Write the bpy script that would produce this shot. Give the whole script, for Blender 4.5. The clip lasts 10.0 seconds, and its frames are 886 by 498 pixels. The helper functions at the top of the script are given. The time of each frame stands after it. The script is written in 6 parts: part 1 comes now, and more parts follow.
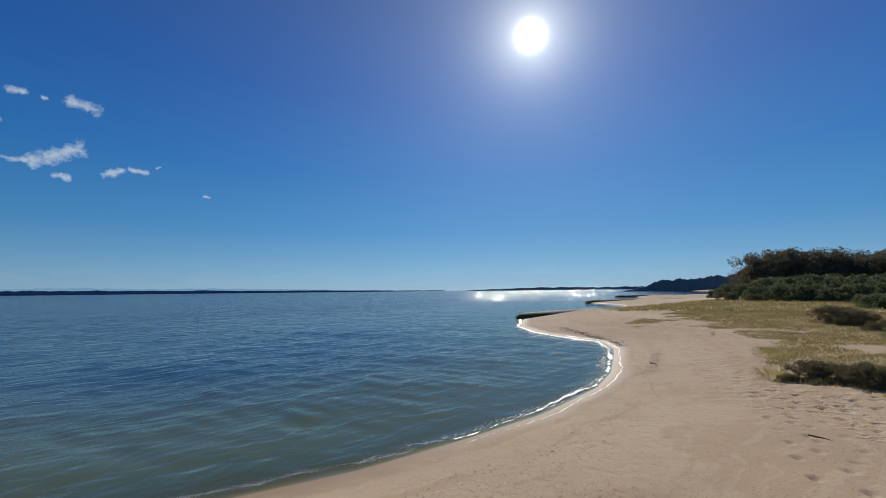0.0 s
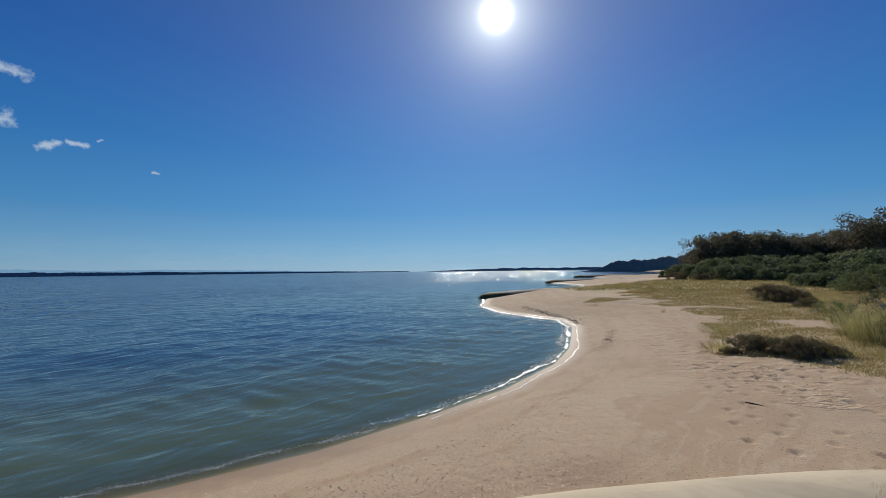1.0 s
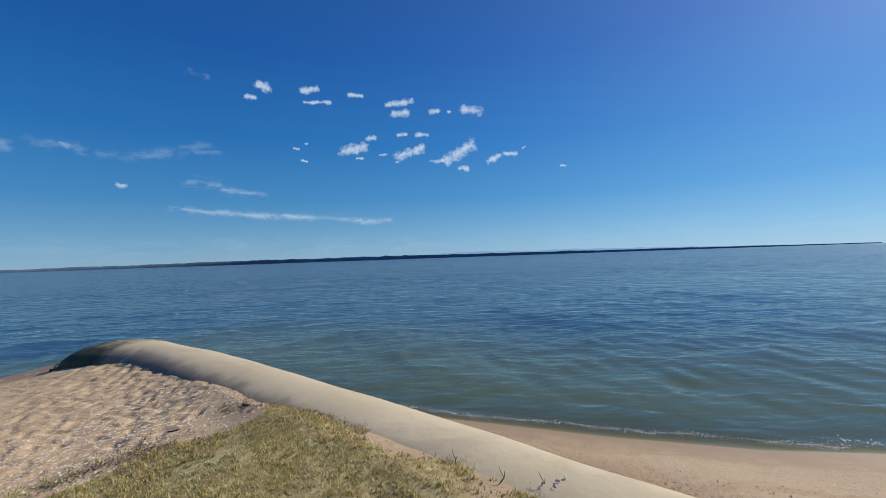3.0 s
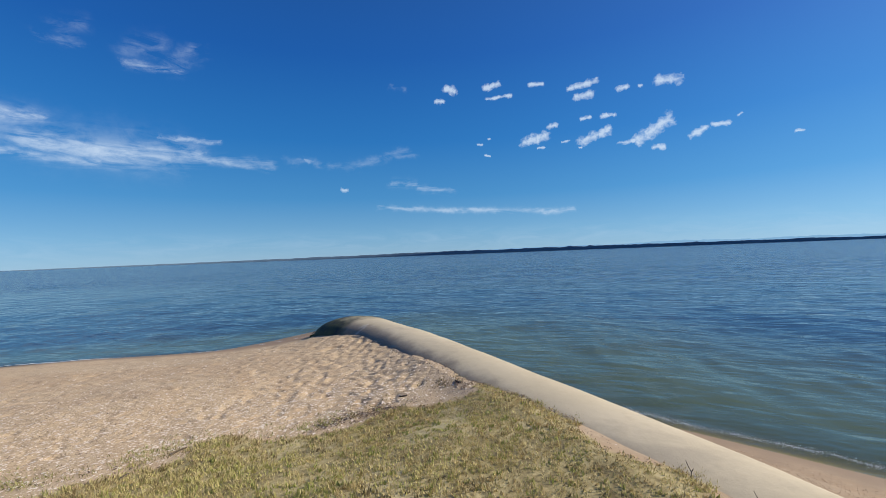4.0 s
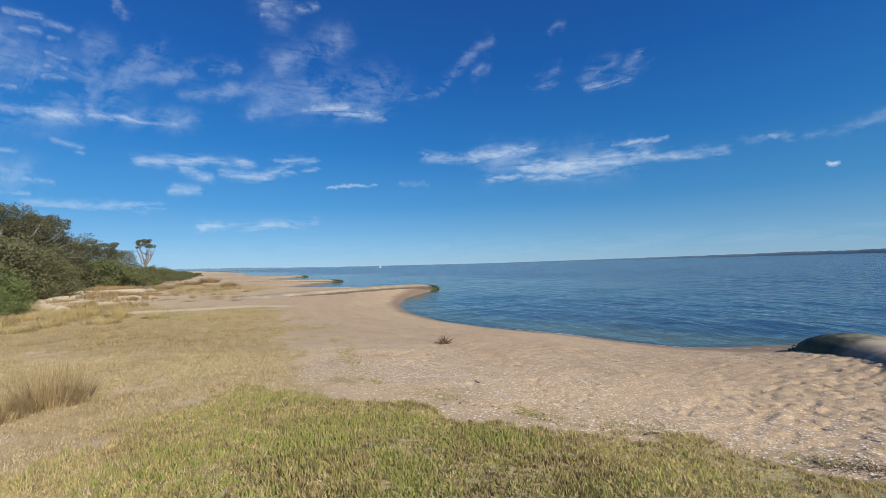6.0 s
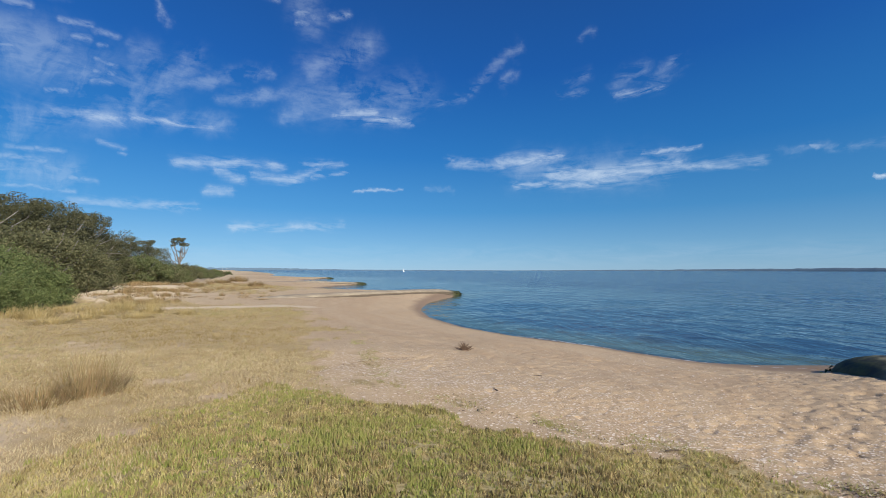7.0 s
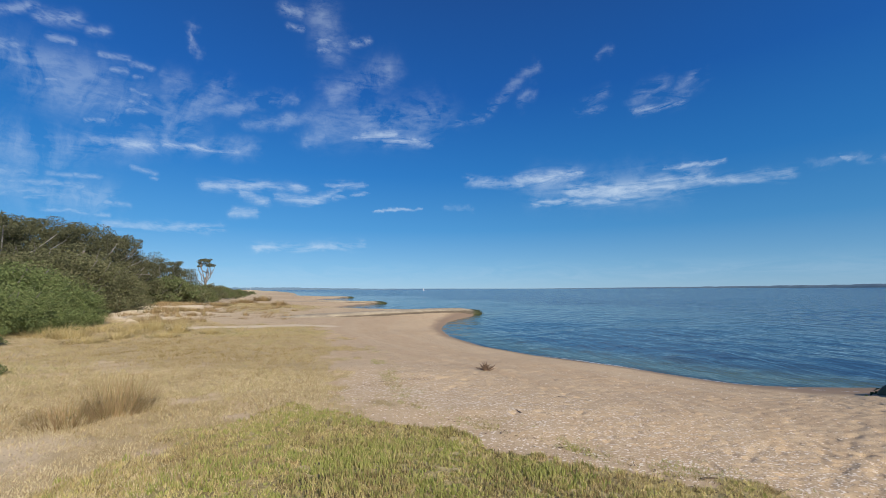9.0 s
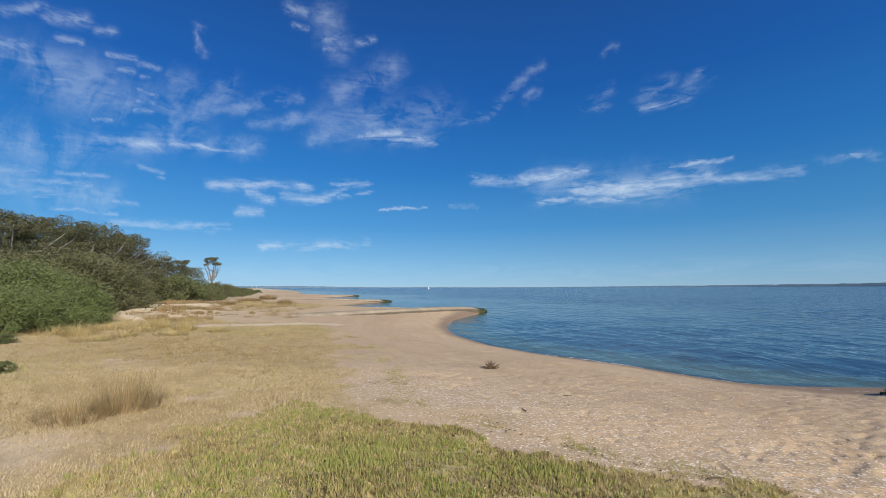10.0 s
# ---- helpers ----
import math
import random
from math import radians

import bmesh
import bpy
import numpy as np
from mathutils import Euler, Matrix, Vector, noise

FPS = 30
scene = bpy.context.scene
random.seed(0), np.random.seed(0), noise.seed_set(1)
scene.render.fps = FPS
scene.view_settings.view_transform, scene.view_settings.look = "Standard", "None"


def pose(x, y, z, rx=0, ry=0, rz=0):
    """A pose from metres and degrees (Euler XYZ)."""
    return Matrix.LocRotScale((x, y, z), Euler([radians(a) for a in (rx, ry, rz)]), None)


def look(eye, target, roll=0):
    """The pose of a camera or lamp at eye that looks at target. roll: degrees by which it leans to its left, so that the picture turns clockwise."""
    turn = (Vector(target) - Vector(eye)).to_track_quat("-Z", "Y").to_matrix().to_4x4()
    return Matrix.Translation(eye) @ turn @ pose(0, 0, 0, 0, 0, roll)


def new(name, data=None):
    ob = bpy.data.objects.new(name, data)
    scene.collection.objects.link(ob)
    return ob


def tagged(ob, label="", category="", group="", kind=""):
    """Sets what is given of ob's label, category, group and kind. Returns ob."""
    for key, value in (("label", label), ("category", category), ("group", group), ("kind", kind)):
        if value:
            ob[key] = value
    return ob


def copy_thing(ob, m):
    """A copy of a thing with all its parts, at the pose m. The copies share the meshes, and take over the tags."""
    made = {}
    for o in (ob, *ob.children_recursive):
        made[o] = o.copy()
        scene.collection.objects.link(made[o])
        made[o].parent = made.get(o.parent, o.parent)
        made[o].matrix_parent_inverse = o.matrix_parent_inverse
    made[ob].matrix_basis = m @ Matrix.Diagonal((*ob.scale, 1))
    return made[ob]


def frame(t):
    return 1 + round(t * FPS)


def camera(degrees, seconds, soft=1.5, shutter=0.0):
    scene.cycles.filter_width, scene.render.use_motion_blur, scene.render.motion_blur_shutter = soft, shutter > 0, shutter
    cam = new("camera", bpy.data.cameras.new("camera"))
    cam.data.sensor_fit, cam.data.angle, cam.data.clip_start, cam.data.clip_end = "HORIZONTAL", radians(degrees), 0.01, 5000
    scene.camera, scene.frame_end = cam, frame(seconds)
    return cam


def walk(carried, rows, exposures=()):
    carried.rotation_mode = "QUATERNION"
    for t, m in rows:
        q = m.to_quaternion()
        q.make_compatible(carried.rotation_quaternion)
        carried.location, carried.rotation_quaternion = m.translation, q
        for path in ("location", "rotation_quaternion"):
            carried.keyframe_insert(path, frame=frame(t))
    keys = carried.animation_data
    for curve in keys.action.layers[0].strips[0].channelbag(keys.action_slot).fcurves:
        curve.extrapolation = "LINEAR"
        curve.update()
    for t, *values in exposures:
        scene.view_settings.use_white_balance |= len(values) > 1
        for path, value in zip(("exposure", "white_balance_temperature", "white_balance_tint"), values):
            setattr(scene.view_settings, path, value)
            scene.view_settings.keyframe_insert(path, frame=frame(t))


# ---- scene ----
cam = camera(92.58, 10.0, soft=0.5)


def aim(x, y, z, yaw, pitch, roll):
    """A camera pose: yaw to the left from +y, pitch up, both in degrees."""
    a, b = radians(yaw), radians(pitch)
    way = Vector((-math.sin(a) * math.cos(b), math.cos(a) * math.cos(b), math.sin(b)))
    return look((x, y, z), Vector((x, y, z)) + way, roll)


PATH = [
    (0.0, 0.217, -0.208, 2.612, -131.77, 5.62, -0.63),
    (0.5, 0.239, -0.241, 2.605, -136.72, 4.41, -0.85),
    (1.0, 0.236, -0.224, 2.593, -136.60, 2.98, -0.76),
    (1.5, 0.253, -0.197, 2.600, -129.18, 1.95, -0.84),
    (1.8, 0.251, -0.179, 2.601, -118.45, 1.90, -1.02),
    (2.0, 0.253, -0.159, 2.601, -110.84, 1.91, -0.96),
    (2.2, 0.266, -0.125, 2.602, -101.53, 1.85, -1.10),
    (2.5, 0.257, -0.083, 2.579, -92.30, 1.63, -1.68),
    (2.7, 0.251, -0.043, 2.581, -89.22, 1.48, -1.83),
    (3.8, 0.219, 0.258, 2.562, -70.22, 0.63, -2.22),
    (4.0, 0.197, 0.284, 2.566, -61.69, 0.77, -2.15),
    (4.2, 0.168, 0.299, 2.575, -51.38, 0.89, -1.91),
    (4.5, 0.138, 0.305, 2.582, -35.71, 1.41, -1.72),
    (5.0, 0.073, 0.270, 2.592, -17.39, 1.88, -1.74),
    (5.5, -0.024, 0.277, 2.606, -8.42, 2.13, -1.86),
    (5.7, -0.028, 0.275, 2.605, -7.19, 2.05, -1.92),
    (6.8, -0.006, 0.215, 2.609, -3.12, 2.54, 0.05),
    (7.0, -0.006, 0.213, 2.613, -2.65, 2.89, 0.10),
    (7.5, -0.009, 0.213, 2.620, -1.67, 4.00, 0.15),
    (8.0, -0.012, 0.223, 2.615, -1.11, 4.78, 0.00),
    (8.5, -0.006, 0.227, 2.619, -0.44, 5.27, -0.02),
    (9.0, -0.012, 0.229, 2.616, 0.01, 5.40, -0.25),
    (9.5, -0.011, 0.227, 2.614, 0.36, 5.29, -0.24),
    (10.0, -0.014, 0.232, 2.614, 0.68, 5.21, -0.21),
]
walk(cam, [(r[0], aim(*r[1:])) for r in PATH], exposures=[(0.0, -0.31), (1.5, -0.30), (2.7, -0.08), (3.8, 0.20), (4.5, 0.19), (5.5, 0.15), (10.0, 0.13)])

# ---- sky, clouds and sun ----
SUN_AZ, SUN_EL = -144.4, 31.6


def way_of(az, el):
    a, b = radians(az), radians(el)
    return Vector((-math.sin(a) * math.cos(b), math.cos(a) * math.cos(b), math.sin(b)))


# each cloud: from azimuth, elevation to azimuth, elevation, half width, in degrees
VEILS = [
    (43.8, 20.1, 32.7, 19.0, 1.95), (34.3, 18.7, 32.9, 22.9, 1.0), (32.7, 19.3, 28.1, 23.9, 0.9), (31.8, 19.8, 22.1, 23.9, 0.55), (28.6, 21.3, 20.0, 23.8, 0.4), (45.4, 13.8, 34.8, 16.5, 1.15),
    (34.2, 16.6, 25.2, 17.1, 0.8), (48.9, 15.2, 43.7, 12.4, 1.5), (25.3, 20.2, 17.8, 21.8, 0.55), (15.6, 21.2, 0.9, 22.7, 1.8), (14.9, 24.8, 8.0, 27.6, 1.3), (18.1, 19.1, 16.6, 19.6, 0.75),
    (32.0, 29.2, 31.3, 26.5, 0.35), (17.0, 33.2, 15.0, 30.2, 1.4), (47.5, 10.6, 40.4, 9.5, 1.55), (47.5, 21.4, 40.2, 21.7, 1.35), (-12.8, 13.2, -28.8, 12.2, 1.55),
]
WISPS = [
    (-6.2, 23.2, -12.8, 28.0, 0.6), (-11.2, 24.0, -12.0, 24.8, 0.6), (-18.1, 22.0, -21.6, 22.1, 0.35), (-20.3, 22.9, -21.7, 24.0, 0.75), (-25.6, 22.4, -28.2, 23.7, 0.95), (-29.3, 21.7, -32.4, 23.7, 0.7),
    (-21.2, 27.8, -22.3, 28.5, 0.45), (0.1, 21.8, -5.0, 22.1, 0.55), (-41.6, 12.7, -43.7, 12.7, 0.35), (-0.6, 10.8, -3.7, 11.0, 0.4), (-42.6, 12.5, -50.7, 11.7, 0.35), (-50.8, 12.0, -57.7, 13.5, 0.4),
    (-55.4, 21.8, -57.4, 21.6, 0.3), (-47.1, 12.1, -50.7, 11.5, 0.3), (-49.0, 11.8, -52.1, 12.5, 0.45), (-52.1, 12.8, -57.0, 14.0, 0.35),
]
BANDS_WEST = [
    (34.2, 16.2, 26.5, 16.7, 0.4), (40.3, 15.5, 35.3, 15.9, 0.6), (11.1, 20.0, 6.8, 20.4, 0.7), (8.0, 19.7, 2.1, 19.4, 0.65), (29.7, 12.2, 23.8, 12.8, 0.7), (23.8, 13.0, 18.3, 12.9, 0.6),
    (25.7, 11.8, 23.0, 10.9, 0.55), (21.4, 11.8, 16.8, 11.1, 0.7), (17.2, 11.3, 13.8, 13.2, 0.65), (15.8, 13.6, 11.0, 13.8, 0.45), (14.7, 12.0, 10.2, 12.7, 0.35), (26.5, 9.3, 24.3, 9.6, 0.55),
    (9.3, 10.4, 2.9, 10.8, 0.2), (38.9, 6.9, 28.0, 7.3, 0.55), (24.0, 5.1, 10.9, 5.8, 0.6),
]
BANDS_EAST = [
    (-3.7, 14.5, -10.6, 13.8, 0.65), (-10.6, 14.3, -17.9, 14.7, 0.8), (-12.4, 11.3, -22.5, 10.9, 0.55), (-17.1, 12.6, -25.8, 11.8, 1.05), (-23.8, 11.8, -31.7, 12.6, 1.25), (-31.7, 12.1, -40.0, 11.9, 0.6),
    (-28.3, 14.2, -34.0, 14.2, 0.28), (-43.9, 12.8, -44.9, 12.6, 0.25), (-25.2, 21.2, -30.5, 21.4, 0.4), (-53.4, 6.6, -67.8, 5.7, 0.35), (-66.7, 5.8, -72.5, 5.4, 0.35), (-72.5, 5.4, -79.2, 5.1, 0.35),
    (-55.4, 9.8, -58.2, 9.6, 0.5), (-58.6, 9.1, -63.1, 8.6, 0.45),
]
PUFFS = [
    (48.2, 25.1, 46.5, 26.0, 0.5), (46.2, 26.4, 45.5, 26.4, 0.45), (45.2, 25.8, 42.4, 26.5, 0.75), (41.3, 25.9, 40.0, 26.3, 0.5), (44.3, 24.3, 42.5, 24.4, 0.4), (48.7, 22.2, 46.8, 22.7, 0.65),
    (40.3, 24.0, 37.9, 24.3, 0.35), (39.2, 22.9, 38.0, 23.0, 0.35), (37.6, 23.9, 35.7, 23.9, 0.35), (37.2, 22.7, 36.6, 22.8, 0.25), (37.4, 21.3, 35.7, 21.1, 0.3), (37.4, 20.1, 35.9, 20.3, 0.35),
    (37.6, 19.2, 36.2, 19.4, 0.35), (41.1, 17.4, 39.7, 17.7, 0.3), (44.4, 20.4, 43.6, 20.6, 0.2), (21.7, 33.2, 19.6, 33.0, 0.7), (16.9, 30.6, 14.9, 30.5, 0.75), (12.8, 30.6, 10.3, 31.2, 0.45),
    (36.9, 13.4, 34.8, 13.0, 0.3),
]
LOW_PUFFS = [
    (43.6, 11.6, 41.9, 11.6, 0.3), (41.5, 11.8, 39.6, 11.8, 0.3), (46.6, 10.3, 44.0, 10.6, 0.35), (43.6, 10.7, 41.0, 10.7, 0.45), (47.8, 9.1, 43.5, 9.9, 0.4), (45.1, 9.0, 41.4, 9.9, 0.25),
    (40.7, 10.1, 38.7, 10.3, 0.5), (39.0, 9.4, 37.0, 9.2, 0.3), (43.8, 7.9, 41.7, 8.2, 0.25), (41.5, 8.1, 38.7, 7.9, 0.3), (47.9, 11.1, 45.3, 11.3, 0.55), (16.9, 29.5, 15.6, 29.6, 0.45),
    (35.1, 12.4, 34.6, 12.4, 0.2), (21.0, 31.5, 19.2, 31.4, 0.35),
]
# small cumulus
CUMULUS = [
    (-62.9, 21.5, -64.0, 21.1, 0.6), (-61.5, 20.0, -62.4, 20.0, 0.45), (-68.1, 21.2, -70.0, 21.6, 0.5), (-68.3, 19.9, -71.6, 20.1, 0.3), (-74.2, 21.1, -75.7, 21.0, 0.35), (-79.0, 20.0, -82.4, 20.5, 0.45),
    (-79.9, 19.0, -81.7, 19.1, 0.55), (-84.9, 19.1, -85.9, 19.2, 0.35), (-87.3, 19.1, -87.6, 19.1, 0.25), (-89.4, 19.2, -91.5, 18.9, 0.65), (-73.1, 14.2, -75.8, 14.8, 0.75), (-76.2, 15.8, -77.2, 16.0, 0.4),
    (-74.8, 13.3, -75.6, 13.4, 0.2), (-77.9, 13.8, -78.9, 13.9, 0.2),
]
CUMULUS_LOW = [
    (-80.4, 16.3, -81.5, 16.4, 0.25), (-82.9, 16.3, -84.4, 16.3, 0.35), (-80.4, 13.7, -83.6, 14.6, 0.7), (-80.0, 12.9, -80.3, 12.9, 0.2), (-84.7, 12.9, -86.5, 12.9, 0.3), (-87.1, 13.0, -90.4, 14.8, 0.9),
    (-88.6, 11.9, -89.7, 11.8, 0.35), (-92.5, 12.5, -94.0, 13.2, 0.45), (-94.7, 13.5, -96.3, 13.3, 0.3), (-97.2, 14.0, -97.4, 14.1, 0.25), (-102.1, 11.3, -102.4, 11.3, 0.2), (-48.6, 8.9, -49.0, 8.9, 0.4),
    (-66.9, 14.4, -67.5, 14.3, 0.2), (-67.8, 13.0, -68.5, 12.8, 0.2), (-68.4, 15.0, -68.6, 15.0, 0.2), (-102.0, 11.3, -102.5, 11.3, 0.2),
]

world = bpy.data.worlds.new("sky")
scene.world = world
world.use_nodes = True
wt = world.node_tree
wt.nodes.clear()


def wnode(kind, **values):
    n = wt.nodes.new(kind)
    for key, value in values.items():
        if key == "op":
            n.operation = value
        elif key == "blend":
            n.blend_type = value
    return n


def wput(n, socket, source):
    if isinstance(source, bpy.types.NodeSocket):
        wt.links.new(source, n.inputs[socket])
    else:
        n.inputs[socket].default_value = source


def wmath(op, a, b=0.0, c=0.0, clamp=False):
    n = wnode("ShaderNodeMath", op=op)
    n.use_clamp = clamp
    for k, v in enumerate((a, b, c)):
        wput(n, k, v)
    return n.outputs[0]


def wvec(op, a, b=(0, 0, 0), out=0):
    n = wnode("ShaderNodeVectorMath", op=op)
    wput(n, 0, a)
    wput(n, 1, b)
    return n.outputs[out]


def wnoise(vector, scale, detail, rough, distortion=0.0):
    n = wnode("ShaderNodeTexNoise")
    wput(n, "Vector", vector)
    for key, value in (("Scale", scale), ("Detail", detail), ("Roughness", rough), ("Distortion", distortion)):
        n.inputs[key].default_value = value
    return n.outputs[0]


sky = wnode("ShaderNodeTexSky")
sky.sky_type, sky.sun_disc = "NISHITA", False
sky.sun_elevation, sky.sun_rotation = radians(SUN_EL), radians(-SUN_AZ)
sky.altitude, sky.air_density, sky.dust_density, sky.ozone_density = 2500, 1.0, 0.0, 5.0
wdir = wnode("ShaderNodeTexCoord").outputs["Generated"]
wsep = wnode("ShaderNodeSeparateXYZ")
wput(wsep, 0, wdir)
az = wmath("MULTIPLY", wmath("ARCTAN2", wmath("MULTIPLY", wsep.outputs[0], -1.0), wsep.outputs[1]), 57.2958)
el = wmath("MULTIPLY", wmath("ARCSINE", wsep.outputs[2]), 57.2958)
wcomb = wnode("ShaderNodeCombineXYZ")
wput(wcomb, 0, az)
wput(wcomb, 1, el)
spot = wcomb.outputs[0]


def bent(scale, across, up):
    """The place in the sky, shifted by a soft noise, so that no cloud has a plain outline."""
    n = wnode("ShaderNodeTexNoise")
    wput(n, "Vector", spot)
    n.inputs["Scale"].default_value, n.inputs["Detail"].default_value, n.inputs["Roughness"].default_value = scale, 5.0, 0.6
    return wvec("ADD", spot, wvec("MULTIPLY", wvec("SUBTRACT", n.outputs["Color"], (0.5, 0.5, 0.5)), (across, up, 0)))


bent_wisp, bent_lump = bent(0.4, 4.0, 2.6), bent(1.3, 0.55, 0.45)


def streak(spot, x0, y0, x1, y1, half, before=None):
    """1 on the streak's core, 0 at its half width, falling on beyond; worked out after the one before it."""
    a, ba = (x0, y0, 0), (x1 - x0, y1 - y0, 0)
    if before is None:
        pa = wvec("SUBTRACT", spot, a)
    else:
        after = wnode("ShaderNodeVectorMath", op="MULTIPLY_ADD")
        wput(after, 0, before), wput(after, 1, (1e-6, 1e-6, 0)), wput(after, 2, spot)
        pa = wvec("SUBTRACT", after.outputs[0], a)
    h = wmath("DIVIDE", wvec("DOT_PRODUCT", pa, ba, 1), ba[0] ** 2 + ba[1] ** 2 + 1e-6, clamp=True)
    n = wnode("ShaderNodeVectorMath", op="SCALE")
    n.inputs[0].default_value = ba
    wput(n, "Scale", h)
    far = wvec("DISTANCE", pa, n.outputs[0], 1)
    return wmath("SUBTRACT", 1.0, wmath("DIVIDE", far, half))


# wisps are drawn out along the wind, small clouds are lumpy
wmap = wnode("ShaderNodeMapping")
wput(wmap, "Vector", spot)
wmap.inputs["Rotation"].default_value = (0, 0, radians(-14))
wmap.inputs["Scale"].default_value = (0.16, 0.75, 1)
wisp = wnoise(wmap.outputs[0], 1.0, 7.0, 0.62, 1.1)
wmap2 = wnode("ShaderNodeMapping")
wput(wmap2, "Vector", spot)
wmap2.inputs["Rotation"].default_value = (0, 0, radians(35))
wmap2.inputs["Scale"].default_value = (0.25, 0.75, 1)
wisp2 = wnoise(wmap2.outputs[0], 1.0, 6.0, 0.6, 0.8)
lump = wnoise(spot, 1.1, 6.0, 0.62, 0.2)

def most(spot, rows, wider, before=None):
    """The strongest of several streaks."""
    best = None
    for row in rows:
        v = streak(spot, *row[:4], (row[4] if len(row) > 4 else 0.75) * wider, best if best is not None else before)
        best = v if best is None else wmath("MAXIMUM", best, v)
    return best


# fibres that fan out upwards from low in the north-west
apex = wvec("SUBTRACT", bent(0.12, 5.0, 3.0), (47.0, -9.0, 0.0))
fan_xy = wnode("ShaderNodeSeparateXYZ")
wput(fan_xy, 0, apex)
fan_at = wnode("ShaderNodeCombineXYZ")
wput(fan_at, 0, wmath("MULTIPLY", wmath("ARCTAN2", fan_xy.outputs[1], fan_xy.outputs[0]), 9.0))
wput(fan_at, 1, wmath("MULTIPLY", wvec("LENGTH", apex, out=1), 0.13))
fan = wnoise(fan_at.outputs[0], 1.0, 6.0, 0.62, 0.6)
wmap3 = wnode("ShaderNodeMapping")
wput(wmap3, "Vector", spot)
wmap3.inputs["Rotation"].default_value = (0, 0, radians(12))
wmap3.inputs["Scale"].default_value = (0.8, 1.7, 1)
mottle = wnoise(wmap3.outputs[0], 1.0, 5.0, 0.6, 0.5)
# how strongly each kind stands at a place: 1 in the core, fading softly outwards
def fade(best, sharp=1.0):
    away = wmath("SUBTRACT", 1.0, best)
    return wmath("POWER", 2.71828, wmath("MULTIPLY", wmath("MULTIPLY", away, away), -sharp))


veil = most(bent_wisp, VEILS, 1.3)
thin = most(bent_wisp, WISPS, 1.0, veil)
bands = most(bent(0.6, 2.6, 1.1), BANDS_WEST + BANDS_EAST, 0.95, thin)
puff = most(bent_lump, PUFFS + LOW_PUFFS, 0.9, bands)
cumulus = most(bent_lump, CUMULUS + CUMULUS_LOW, 0.85, puff)
veil, thin, bands, puff = fade(veil), fade(thin), fade(bands), fade(puff, 1.2)
fibre = wmath("ADD", wmath("MULTIPLY", fan, 0.60), wmath("ADD", wmath("MULTIPLY", wisp, 0.25), wmath("MULTIPLY", mottle, 0.15)))
veil = wmath("MULTIPLY", veil, wmath("ADD", 0.30, wmath("MULTIPLY", wmath("SUBTRACT", fibre, 0.48), 6.0), clamp=True))
strand = wmath("ADD", wmath("MULTIPLY", fan, 0.35), wmath("MULTIPLY", wisp2, 0.65))
thin = wmath("MULTIPLY", thin, wmath("ADD", 0.28, wmath("MULTIPLY", wmath("SUBTRACT", strand, 0.48), 6.5), clamp=True))
puff = wmath("MULTIPLY", puff, wmath("ADD", 0.52, wmath("MULTIPLY", wmath("SUBTRACT", mottle, 0.46), 3.4), clamp=True))
grain = wmath("ADD", wmath("MULTIPLY", wisp, 0.65), wmath("MULTIPLY", wisp2, 0.35))
bands = wmath("MULTIPLY", bands, wmath("ADD", wmath("ADD", 0.08, wmath("MULTIPLY", bands, 0.38)), wmath("MULTIPLY", wmath("SUBTRACT", grain, 0.47), 5.5), clamp=True))
cirrus = wmath("MAXIMUM", wmath("ADD", wmath("MULTIPLY", veil, 0.24), wmath("MULTIPLY", bands, 0.46)), wmath("MAXIMUM", wmath("MULTIPLY", thin, 0.18), wmath("MULTIPLY", puff, 0.28)))
cumulus = wmath("ADD", wmath("MAXIMUM", cumulus, -3.0), wmath("MULTIPLY", wmath("SUBTRACT", lump, 0.49), 3.2))
cumulus = wmath("MULTIPLY", wmath("ADD", cumulus, 0.05), 0.95, clamp=True)
# a pale bank of thin cloud low over the water
low = wmath("MULTIPLY", wmath("POWER", 2.71828, wmath("MULTIPLY", wmath("POWER", wmath("DIVIDE", wmath("SUBTRACT", el, 2.0), 1.3), 2.0), -1.0)), wmath("ADD", 0.05, wmath("MULTIPLY", wmath("SUBTRACT", wisp, 0.45), 1.1), clamp=True))
cirrus = wmath("ADD", cirrus, wmath("MULTIPLY", low, 0.35))
cloud = wmath("MAXIMUM", cirrus, wmath("MULTIPLY", cumulus, 0.72), clamp=True)

# the clear sky pales from deep blue overhead to the horizon
high = wmath("DIVIDE", el, 60.0, clamp=True)
pale = wnode("ShaderNodeValToRGB")
wput(pale, 0, high)
SKY = [(0.0, 2.6, 4.85, 7.05), (0.05, 1.75, 4.3, 6.95), (0.13, 0.55, 3.0, 6.5), (0.25, 0.12, 1.98, 5.85), (0.42, 0.03, 1.16, 4.75), (0.6, 0.07, 0.85, 3.6), (1.0, 0.06, 0.7, 3.0)]
while len(pale.color_ramp.elements) < len(SKY):
    pale.color_ramp.elements.new(0.5)
for stop, (at, r, g, b) in zip(pale.color_ramp.elements, SKY):
    stop.position, stop.color = at, (r, g, b, 1)
tone = wnode("ShaderNodeMix")
tone.data_type = "RGBA"
tone.inputs[0].default_value = 0.85
wput(tone, 6, sky.outputs[0])
